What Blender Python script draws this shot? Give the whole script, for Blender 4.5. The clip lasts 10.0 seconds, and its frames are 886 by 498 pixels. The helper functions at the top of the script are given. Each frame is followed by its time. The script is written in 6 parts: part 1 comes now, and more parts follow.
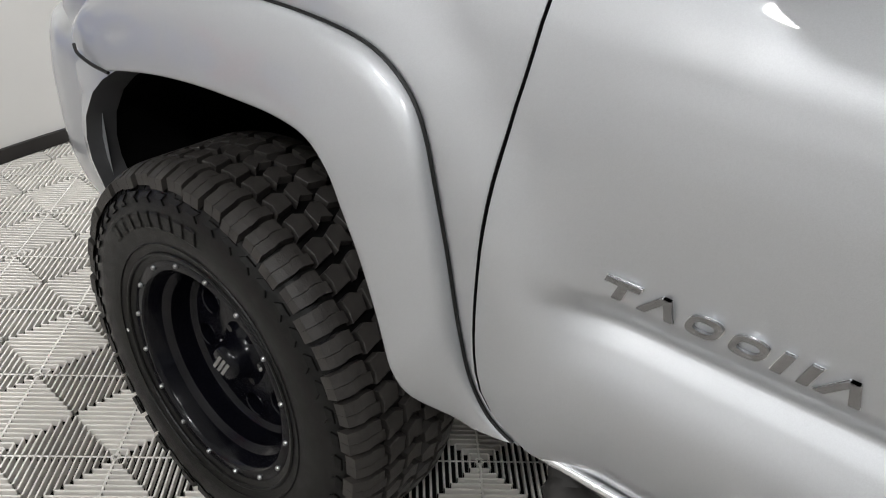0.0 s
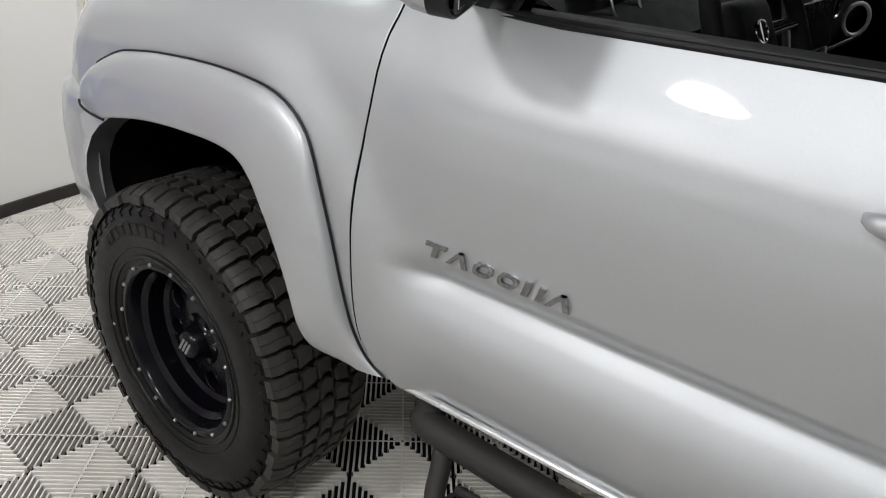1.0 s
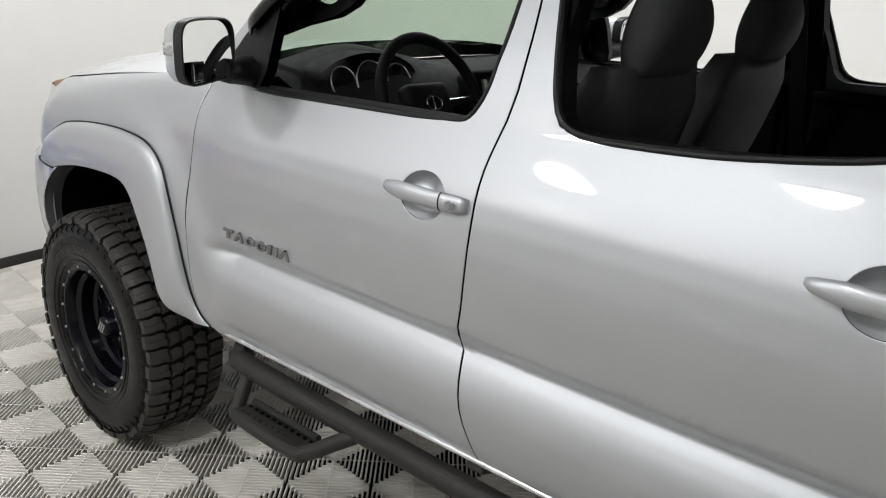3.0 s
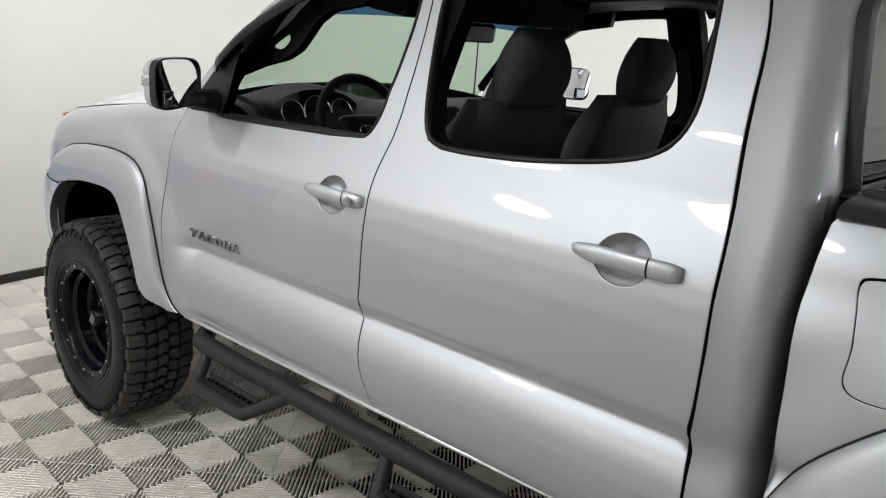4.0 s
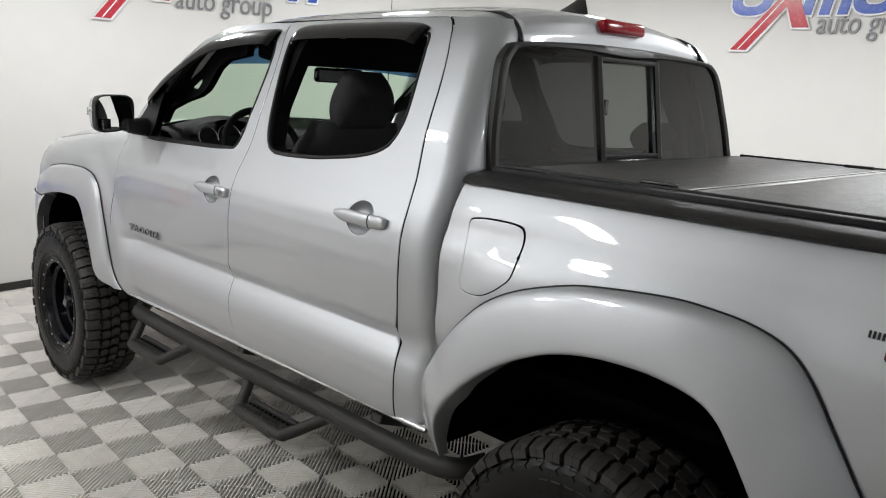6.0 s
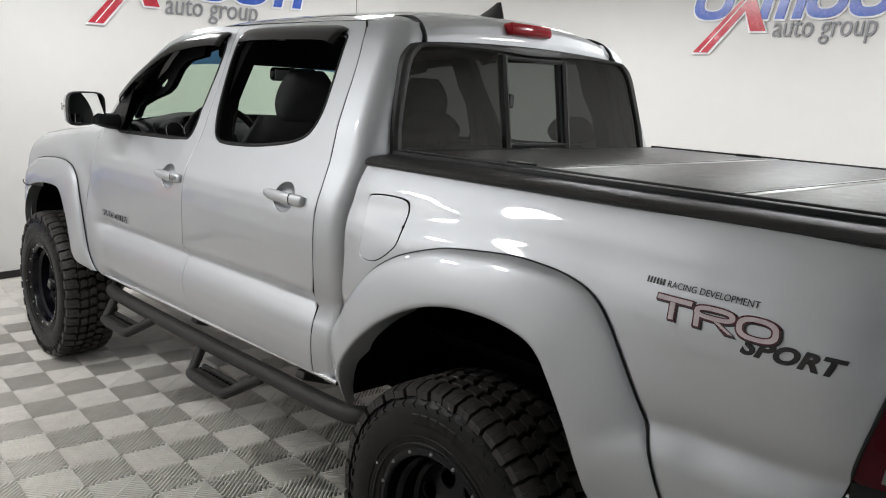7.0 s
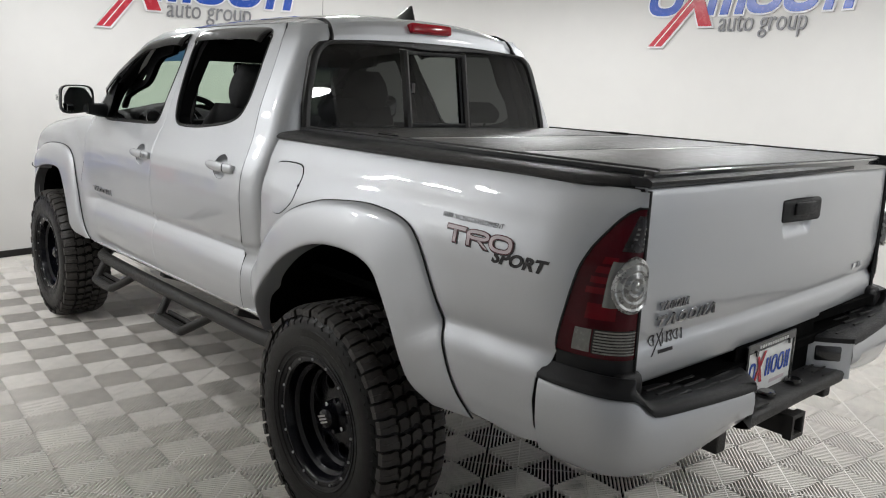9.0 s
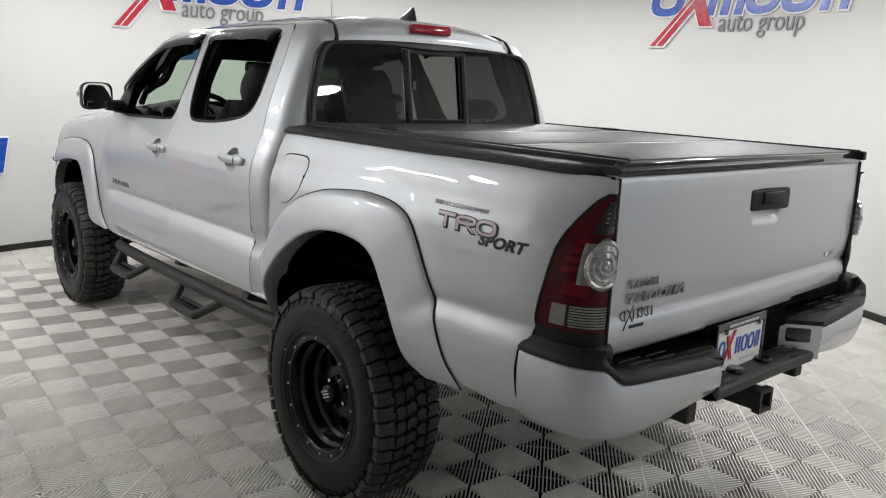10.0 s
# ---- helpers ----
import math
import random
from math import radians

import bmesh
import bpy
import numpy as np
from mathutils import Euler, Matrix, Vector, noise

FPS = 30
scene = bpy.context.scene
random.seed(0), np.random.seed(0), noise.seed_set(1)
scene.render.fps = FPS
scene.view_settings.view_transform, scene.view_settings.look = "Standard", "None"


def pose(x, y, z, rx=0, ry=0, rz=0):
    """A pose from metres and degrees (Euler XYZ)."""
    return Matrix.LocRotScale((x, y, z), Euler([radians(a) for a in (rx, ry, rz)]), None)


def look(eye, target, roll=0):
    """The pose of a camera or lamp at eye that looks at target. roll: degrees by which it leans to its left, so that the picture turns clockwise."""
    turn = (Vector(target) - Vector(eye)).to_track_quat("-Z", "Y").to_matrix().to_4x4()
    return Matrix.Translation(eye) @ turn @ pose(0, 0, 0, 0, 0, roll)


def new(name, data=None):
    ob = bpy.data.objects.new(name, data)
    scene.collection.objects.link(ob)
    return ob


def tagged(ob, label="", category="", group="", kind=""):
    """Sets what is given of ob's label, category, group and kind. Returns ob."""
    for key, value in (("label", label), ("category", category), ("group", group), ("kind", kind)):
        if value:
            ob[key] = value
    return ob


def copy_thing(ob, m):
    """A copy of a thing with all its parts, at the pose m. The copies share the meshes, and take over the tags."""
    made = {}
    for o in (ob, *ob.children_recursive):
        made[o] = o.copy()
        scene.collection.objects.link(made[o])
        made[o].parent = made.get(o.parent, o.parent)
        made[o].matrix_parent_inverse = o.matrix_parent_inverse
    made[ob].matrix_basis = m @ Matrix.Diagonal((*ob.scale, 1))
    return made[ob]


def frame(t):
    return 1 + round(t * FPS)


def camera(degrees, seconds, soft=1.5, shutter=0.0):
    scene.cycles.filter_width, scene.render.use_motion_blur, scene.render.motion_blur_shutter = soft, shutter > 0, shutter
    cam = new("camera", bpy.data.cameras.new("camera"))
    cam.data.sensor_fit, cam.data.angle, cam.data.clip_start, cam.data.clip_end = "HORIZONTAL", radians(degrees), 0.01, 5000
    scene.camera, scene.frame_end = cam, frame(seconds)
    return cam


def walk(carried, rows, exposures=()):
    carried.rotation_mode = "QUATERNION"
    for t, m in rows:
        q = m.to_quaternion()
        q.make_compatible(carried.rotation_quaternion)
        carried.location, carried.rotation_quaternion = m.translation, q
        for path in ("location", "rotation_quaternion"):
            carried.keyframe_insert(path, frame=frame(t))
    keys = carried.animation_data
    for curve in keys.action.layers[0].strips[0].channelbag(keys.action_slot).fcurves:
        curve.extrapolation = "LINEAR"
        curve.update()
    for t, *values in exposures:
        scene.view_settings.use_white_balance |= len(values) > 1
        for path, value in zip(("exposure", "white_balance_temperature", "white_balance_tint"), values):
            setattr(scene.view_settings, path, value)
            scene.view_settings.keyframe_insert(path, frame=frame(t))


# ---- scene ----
from mathutils.geometry import delaunay_2d_cdt

cam = camera(57.7, 10.0, soft=1.1)
PATH = [
    (0, (1.046, -1.636, 1.424), (0.001, -0.286, 0.384), 3.9),
    (0.5, (1.275, -1.776, 1.473), (0.194, -0.392, 0.516), 3.5),
    (1, (1.513, -1.849, 1.521), (0.389, -0.448, 0.641), 3.2),
    (1.5, (1.806, -1.884, 1.548), (0.641, -0.469, 0.747), 3.0),
    (2, (2.058, -1.985, 1.565), (0.852, -0.57, 0.828), 2.7),
    (2.5, (2.29, -2.069, 1.595), (1.054, -0.651, 0.917), 2.6),
    (3, (2.565, -2.08, 1.596), (1.307, -0.659, 0.966), 2.6),
    (4.5, (3.396, -2.287, 1.602), (2.052, -0.878, 1.143), 3.7),
    (5, (3.694, -2.278, 1.616), (2.329, -0.881, 1.186), 3.4),
    (6.5, (4.424, -2.4, 1.582), (3.012, -1.037, 1.196), 3.0),
    (7, (4.666, -2.348, 1.577), (3.24, -1.0, 1.193), 3.0),
    (7.5, (4.901, -2.416, 1.57), (3.461, -1.083, 1.184), 2.9),
    (8, (5.108, -2.478, 1.572), (3.656, -1.158, 1.187), 2.8),
    (8.5, (5.286, -2.455, 1.571), (3.821, -1.151, 1.182), 2.6),
    (9, (5.484, -2.384, 1.565), (4.005, -1.097, 1.171), 2.5),
    (9.5, (5.601, -2.397, 1.569), (4.111, -1.124, 1.17), 2.5),
    (10, (5.677, -2.465, 1.562), (4.178, -1.201, 1.164), 2.6),
]
walk(cam, [(t, look(eye, target, roll)) for t, eye, target, roll in PATH])
scene.view_settings.exposure = 0.0

# ---- world: the booth is lit by ceiling lamps; outside lies an added, unseen garage ----
world = bpy.data.worlds.new("world")
scene.world = world
world.use_nodes = True
world.node_tree.nodes["Background"].inputs[0].default_value = (0.55, 0.58, 0.62, 1)
world.node_tree.nodes["Background"].inputs[1].default_value = 0.05

ROOM = Vector((1.94, 0.0, 0.0))      # centre of the round booth
RADIUS, CEILING = 3.97, 2.72
LAMP_WATT = 47.5
# x, y, share of the full power; the last two hang in the garage
# the third to seventh and the last are unseen lamps added for fill
LAMPS = [(.22, -2.95, .62), (1.60, -2.50, .52), (-.75, -.3, .56), (-.3, 1.4, .51), (1.1, 2.3, .68), (2.8, 2.3, .68), (4.1, 1.7, .45), (6.42, 1.78, .75), (7.6, -.3, .42)]

for lx, ly, share in LAMPS:
    data = bpy.data.lights.new("ceiling_lamp_light", "AREA")
    data.shape, data.size, data.energy, data.color = "DISK", 0.34, LAMP_WATT * share, (0.970, 0.986, 1.0)
    ob = new("ceiling_lamp_light", data)
    ob.location = (lx, ly, CEILING - 0.052)


# ---- materials ----
def nodes_of(name):
    m = bpy.data.materials.new(name)
    m.use_nodes = True
    t = m.node_tree
    return m, t, t.nodes["Principled BSDF"]


def mat(name, colour, rough=0.5, metal=0.0, coat=0.0, vary=0.08, scale=30.0, bump=0.0, bump_scale=200.0, rough_vary=0.06, coat_rough=0.03, spec=0.5):
    """A surface with two scales of variation in colour and gloss, and fine relief."""
    m, t, b = nodes_of(name)
    n, l = t.nodes, t.links
    co = n.new("ShaderNodeTexCoord")
    big, small = n.new("ShaderNodeTexNoise"), n.new("ShaderNodeTexNoise")
    big.inputs["Scale"].default_value, small.inputs["Scale"].default_value = scale * 0.12, scale
    small.inputs["Detail"].default_value = 6
    for x in (big, small):
        l.new(co.outputs["Object"], x.inputs["Vector"])
    add = n.new("ShaderNodeMath")
    add.operation = "ADD"
    l.new(big.outputs["Fac"], add.inputs[0]), l.new(small.outputs["Fac"], add.inputs[1])
    ramp = n.new("ShaderNodeMapRange")
    ramp.inputs["From Min"].default_value, ramp.inputs["From Max"].default_value = 0.6, 1.4
    ramp.inputs["To Min"].default_value, ramp.inputs["To Max"].default_value = 1 - vary, 1 + vary
    l.new(add.outputs[0], ramp.inputs["Value"])
    mix = n.new("ShaderNodeVectorMath")
    mix.operation = "SCALE"
    mix.inputs[0].default_value = colour
    l.new(ramp.outputs[0], mix.inputs["Scale"])
    l.new(mix.outputs[0], b.inputs["Base Color"])
    rr = n.new("ShaderNodeMapRange")
    rr.inputs["From Min"].default_value, rr.inputs["From Max"].default_value = 0.3, 0.7
    rr.inputs["To Min"].default_value, rr.inputs["To Max"].default_value = max(rough - rough_vary, 0.01), rough + rough_vary
    l.new(small.outputs["Fac"], rr.inputs["Value"]), l.new(rr.outputs[0], b.inputs["Roughness"])
    b.inputs["Metallic"].default_value = metal
    b.inputs["Coat Weight"].default_value, b.inputs["Coat Roughness"].default_value = coat, coat_rough
    b.inputs["Specular IOR Level"].default_value = spec
    if bump:
        fine = n.new("ShaderNodeTexNoise")
        fine.inputs["Scale"].default_value, fine.inputs["Detail"].default_value = bump_scale, 4
        l.new(co.outputs["Object"], fine.inputs["Vector"])
        bp = n.new("ShaderNodeBump")
        bp.inputs["Strength"].default_value, bp.inputs["Distance"].default_value = bump, 0.002
        l.new(fine.outputs["Fac"], bp.inputs["Height"]), l.new(bp.outputs[0], b.inputs["Normal"])
    return m


def glass(name, tint, rough=0.0):
    """Tinted sheet glass: tint colours what is seen through, gloss mirrors the room."""
    m = bpy.data.materials.new(name)
    m.use_nodes = True
    t = m.node_tree
    n, l = t.nodes, t.links
    n.remove(n["Principled BSDF"])
    clear, gloss, mix, fres = n.new("ShaderNodeBsdfTransparent"), n.new("ShaderNodeBsdfGlossy"), n.new("ShaderNodeMixShader"), n.new("ShaderNodeFresnel")
    clear.inputs[0].default_value = (*tint, 1)
    gloss.inputs["Roughness"].default_value = rough
    fres.inputs["IOR"].default_value = 1.5
    l.new(fres.outputs[0], mix.inputs[0]), l.new(clear.outputs[0], mix.inputs[1]), l.new(gloss.outputs[0], mix.inputs[2])
    l.new(mix.outputs[0], n["Material Output"].inputs[0])
    return m


def glow(name, colour, strength):
    m = bpy.data.materials.new(name)
    m.use_nodes = True
    b = m.node_tree.nodes["Principled BSDF"]
    b.inputs["Base Color"].default_value = (*colour, 1)
    b.inputs["Emission Color"].default_value, b.inputs["Emission Strength"].default_value = (*colour, 1), strength
    return m


def metallic_paint():
    """Silver car paint: aluminium flake under a clear coat."""
    m, t, b = nodes_of("silver_paint")
    n, l = t.nodes, t.links
    co = n.new("ShaderNodeTexCoord")
    fl, big = n.new("ShaderNodeTexVoronoi"), n.new("ShaderNodeTexNoise")
    fl.inputs["Scale"].default_value, big.inputs["Scale"].default_value = 1400, 2.5
    l.new(co.outputs["Object"], fl.inputs["Vector"]), l.new(co.outputs["Object"], big.inputs["Vector"])
    mr = n.new("ShaderNodeMapRange")
    mr.inputs["To Min"].default_value, mr.inputs["To Max"].default_value = 0.93, 1.05
    l.new(fl.outputs["Color"], mr.inputs["Value"])
    col = n.new("ShaderNodeVectorMath")
    col.operation = "SCALE"
    col.inputs[0].default_value = (0.535, 0.548, 0.568)
    l.new(mr.outputs[0], col.inputs["Scale"]), l.new(col.outputs[0], b.inputs["Base Color"])
    rr = n.new("ShaderNodeMapRange")
    rr.inputs["To Min"].default_value, rr.inputs["To Max"].default_value = 0.535, 0.565
    l.new(big.outputs["Fac"], rr.inputs["Value"]), l.new(rr.outputs[0], b.inputs["Roughness"])
    b.inputs["Metallic"].default_value = 0.86
    b.inputs["Coat Weight"].default_value, b.inputs["Coat Roughness"].default_value = 1.0, 0.035
    return m


SILVER = metallic_paint()
BLACK_PLASTIC = mat("black_textured_plastic", (0.011, 0.011, 0.012), 0.42, spec=0.24, bump=0.35, bump_scale=900, scale=60)
GLOSS_BLACK = mat("gloss_black_plastic", (0.012, 0.012, 0.013), 0.12, coat=0.5)
SMOKED = mat("smoked_acrylic", (0.009, 0.008, 0.008), 0.14, spec=0.16)
CAP_PLASTIC = mat("lighter_black_plastic", (0.019, 0.018, 0.018), 0.42, spec=0.4, bump=0.35, bump_scale=900, scale=60, vary=0.15)
REFLECTOR = mat("grey_side_reflector", (0.21, 0.205, 0.19), 0.25, vary=0.2, scale=90)
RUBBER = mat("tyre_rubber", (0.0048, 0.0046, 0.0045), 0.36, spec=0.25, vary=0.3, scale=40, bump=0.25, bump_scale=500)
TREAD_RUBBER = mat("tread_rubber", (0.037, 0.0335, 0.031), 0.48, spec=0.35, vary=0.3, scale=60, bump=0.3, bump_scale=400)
RIM_BLACK = mat("satin_black_wheel", (0.0030, 0.0030, 0.0050), 0.20, spec=0.22, coat=0.06, coat_rough=0.05)
SEAL_AND_SHADE = mat("rubber_seal_and_gap_shade", (0.009, 0.009, 0.009), 0.5, spec=0.3)
# near-black for gaps, hollows and the underside: their shade sits in this colour
VOID = mat("cavity_shade", (0.0025, 0.0025, 0.0025), 0.9, spec=0.05)
SHADED_CHROME = mat("shaded_chrome", (0.30, 0.30, 0.31), 0.14, metal=1.0, vary=0.1)
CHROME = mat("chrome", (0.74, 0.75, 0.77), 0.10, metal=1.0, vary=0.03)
STEEL = mat("bolt_steel", (0.42, 0.42, 0.42), 0.38, metal=1.0)
STEP_BLACK = mat("powder_coated_steel", (0.028, 0.0265, 0.025), 0.5, spec=0.3, bump=0.5, bump_scale=700, vary=0.12, scale=50)
FABRIC = mat("charcoal_seat_cloth", (0.075, 0.075, 0.077), 0.85, spec=0.15, bump=0.6, bump_scale=900, vary=0.15, scale=80)
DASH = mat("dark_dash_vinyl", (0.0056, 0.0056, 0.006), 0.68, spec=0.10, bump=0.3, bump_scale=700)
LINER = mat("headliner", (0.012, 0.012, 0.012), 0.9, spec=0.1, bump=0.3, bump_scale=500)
TONNEAU = mat("black_vinyl_cover", (0.062, 0.060, 0.058), 0.40, spec=0.5, bump=0.5, bump_scale=600, vary=0.2, scale=25)
STRIP = mat("grey_hinge_strip", (0.50, 0.495, 0.485), 0.33)
SILL_GLINT = mat("sill_glint_paint", (0.72, 0.73, 0.74), 0.22, metal=0.9, coat=1.0, vary=0.03)
LIP_GREY = mat("scuffed_arch_plastic", (0.060, 0.060, 0.062), 0.5, spec=0.4, bump=0.3, bump_scale=500, vary=0.15, scale=40)
ALU = mat("brushed_aluminium", (0.45, 0.45, 0.44), 0.38, metal=1.0)
WALL = mat("painted_booth_wall", (0.66, 0.65, 0.63), 0.6, vary=0.025, scale=6, bump=0.08, bump_scale=120)
CEIL = mat("painted_ceiling", (0.80, 0.80, 0.78), 0.7, vary=0.03, scale=8)
SKIRT = mat("black_baseboard", (0.018, 0.016, 0.015), 0.45, vary=0.2)
TILE = mat("grey_floor_tile", (0.86, 0.825, 0.775), 0.36, vary=0.12, scale=14, bump=0.15, bump_scale=300)
TILE_BASE = mat("floor_underlay_slot_shade", (0.007, 0.0065, 0.006), 0.9, spec=0.1)
GARAGE_BOUNCE = mat("garage_bounce_paint", (0.80, 0.83, 0.87), 0.8, vary=0.2, scale=4)
RED_LENS = mat("red_tail_lens", (0.135, 0.003, 0.008), 0.10, spec=0.3, coat=0.0, vary=0.25, scale=25)
BRAKE_RED = mat("bright_red_lens", (0.42, 0.010, 0.022), 0.14, spec=0.4, vary=0.1, scale=30)
DARK_LENS = mat("smoked_red_lens", (0.062, 0.003, 0.007), 0.06, spec=0.2, coat=0.0, vary=0.3, scale=20)
CLEAR_LENS = mat("clear_ribbed_lens", (0.42, 0.42, 0.41), 0.28, metal=0.6, coat=0.4, vary=0.35, scale=60)
SHOULDER_LENS = mat("grey_lens_shoulder", (0.20, 0.195, 0.185), 0.16, metal=0.5, vary=0.3, scale=40)
GREY_LENS = mat("grey_ribbed_lens", (0.028, 0.024, 0.024), 0.14, metal=0.3, coat=0.3, vary=0.3, scale=60)
WHITE = mat("white_plate", (0.78, 0.78, 0.76), 0.35)
SIGN_BLUE = mat("blue_sign_acrylic", (0.015, 0.075, 0.42), 0.25, coat=0.4)
SIGN_RED = mat("red_sign_acrylic", (0.45, 0.012, 0.03), 0.25, coat=0.4)
SIGN_GREY = mat("grey_sign_acrylic", (0.20, 0.20, 0.21), 0.35)
SIGN_WHITE = mat("white_sign_edge", (0.85, 0.85, 0.86), 0.4)
DECAL_BLACK = mat("black_decal", (0.012, 0.010, 0.011), 0.3)
DECAL_RED = mat("dark_red_decal", (0.085, 0.008, 0.016), 0.3)
DECAL_PALE = mat("pale_pink_decal", (0.62, 0.52, 0.54), 0.35)
MIRROR = mat("mirror_glass", (0.85, 0.86, 0.86), 0.01, metal=1.0, vary=0.0, rough_vary=0.0)
AMBER = mat("clear_amber_lens", (0.60, 0.42, 0.30), 0.12, coat=1.0)
REAR_GLASS = glass("privacy_glass", (0.036, 0.039, 0.037))
SLIDER_GLASS = glass("slider_privacy_glass", (0.115, 0.125, 0.118))
SCREEN_GLASS = glass("green_windscreen_glass", (0.53, 0.66, 0.54))
BAND_GLASS = glass("blue_shade_band", (0.05, 0.13, 0.22))
LAMP_GLOW = glow("lamp_diffuser", (1.0, 0.98, 0.95), 12.0)


# ---- builders ----
def link(name, me, material, parent=None, label=""):
    ob = new(name, me)
    if material and not me.materials:
        me.materials.append(material)
    ob.parent = parent
    if label:
        ob["label"] = label
    return ob


def thing(name, label, category, at=(0, 0, 0), group="", kind=""):
    ob = new(name)
    ob.location = at
    return tagged(ob, label, category, group, kind)


def mesh_of(verts, faces, normals=None, smooth=True):
    me = bpy.data.meshes.new("mesh")
    me.from_pydata([tuple(map(float, v)) for v in verts], [], [tuple(map(int, f)) for f in faces])
    me.update()
    me.shade_smooth() if smooth else me.shade_flat()
    if normals is not None:
        me.normals_split_custom_set_from_vertices([tuple(map(float, v)) for v in normals])
    return me


def part(name, bm, material, parent, label="", smooth=False, angle=40):
    """Links a bmesh as one mesh object under a thing or part."""
    me = bpy.data.meshes.new(name)
    bmesh.ops.recalc_face_normals(bm, faces=bm.faces)
    bm.to_mesh(me)
    bm.free()
    if smooth:
        me.shade_smooth()
        me.set_sharp_from_angle(angle=radians(angle))
    return link(name, me, material, parent, label)


def box_bm(size, at=(0, 0, 0), bevel=0.0, rot=(0, 0, 0), segments=2, bm=None):
    own = bmesh.new()
    bmesh.ops.create_cube(own, size=1, matrix=Matrix.Diagonal((*size, 1)))
    if bevel:
        bmesh.ops.bevel(own, geom=own.edges[:], offset=bevel, segments=segments, profile=0.5, affect="EDGES")
    own.transform(pose(*at, *rot))
    return merge(bm, own)


def merge(bm, own):
    if bm is None:
        return own
    me = bpy.data.meshes.new("t")
    own.to_mesh(me)
    own.free()
    bm.from_mesh(me)
    bpy.data.meshes.remove(me)
    return bm


def loft_bm(rings, closed=False, caps=False, bm=None):
    """A skin over rows of points; closed joins each row's ends."""
    own = bmesh.new()
    vs = [[own.verts.new(p) for p in r] for r in rings]
    n = len(rings[0])
    for a, b in zip(vs, vs[1:]):
        for i in range(n if closed else n - 1):
            j = (i + 1) % n
            own.faces.new((a[i], a[j], b[j], b[i]))
    if caps:
        own.faces.new(vs[0][::-1]), own.faces.new(vs[-1])
    return merge(bm, own)


def smooth_path(pts, per=8, closed=False):
    """Catmull-Rom through the points."""
    p = [Vector(q) for q in pts]
    n, out = len(p), []
    for i in range(n if closed else n - 1):
        a, b, c, d = (p[(i - 1) % n] if closed or i else p[0]), p[i], p[(i + 1) % n], (p[(i + 2) % n] if closed or i + 2 < n else p[-1])
        for k in range(per):
            t = k / per
            out.append(0.5 * ((2 * b) + (c - a) * t + (2 * a - 5 * b + 4 * c - d) * t * t + (3 * b - a - 3 * c + d) * t ** 3))
    if not closed:
        out.append(p[-1])
    return out


def tube_bm(path, radius, sides=10, closed=False, bm=None, flat=1.0):
    """A round bar along a path of points."""
    p = [Vector(q) for q in path]
    n, rings, ref = len(p), [], None
    for i, q in enumerate(p):
        a, b = (p[i - 1] if i or closed else q), (p[(i + 1) % n] if i + 1 < n or closed else q)
        d = (b - a).normalized()
        if ref is None:
            ref = d.orthogonal().normalized()
        ref = (ref - d * ref.dot(d)).normalized()
        s = d.cross(ref)
        r = radius[i] if hasattr(radius, "__len__") else radius
        rings.append([q + (ref * math.cos(t) + s * math.sin(t) * flat) * r for t in (2 * math.pi * k / sides for k in range(sides))])
    if closed:
        rings.append(rings[0])
    bm2 = loft_bm(rings, closed=True, caps=not closed)
    if closed:
        bmesh.ops.remove_doubles(bm2, verts=bm2.verts[:], dist=1e-6)
    return merge(bm, bm2)


def lathe_bm(profile, sides=48, bm=None):
    """Turns (radius, y) points round the y axis."""
    rings = [[(r * math.cos(a), y, r * math.sin(a)) for a in (2 * math.pi * k / sides for k in range(sides))] for r, y in profile]
    return loft_bm(rings, closed=True, bm=bm)


def resample(pts, n):
    """n points at even steps along a smooth line through pts (2D or 3D)."""
    q = np.array([list(v) for v in smooth_path([tuple(v) + (0,) * (3 - len(v)) for v in pts], 10)])
    s = np.r_[0, np.cumsum(np.linalg.norm(np.diff(q, axis=0), axis=1))]
    u = np.linspace(0, s[-1], n)
    return np.c_[np.interp(u, s, q[:, 0]), np.interp(u, s, q[:, 1]), np.interp(u, s, q[:, 2])][:, : len(pts[0])]


def inside(poly, pts):
    poly, pts = np.asarray(poly), np.asarray(pts)
    x, y, r = pts[:, 0], pts[:, 1], np.zeros(len(pts), bool)
    j = len(poly) - 1
    for i in range(len(poly)):
        (xi, yi), (xj, yj) = poly[i], poly[j]
        if yi != yj:
            r ^= ((yi > y) != (yj > y)) & (x < (xj - xi) * (y - yi) / (yj - yi) + xi)
        j = i
    return r


def dense(poly, step):
    out = []
    for a, b in zip(poly, list(poly[1:]) + [poly[0]]):
        k = max(1, int(math.hypot(b[0] - a[0], b[1] - a[1]) / step))
        out += [(a[0] + (b[0] - a[0]) * i / k, a[1] + (b[1] - a[1]) * i / k) for i in range(k)]
    return out


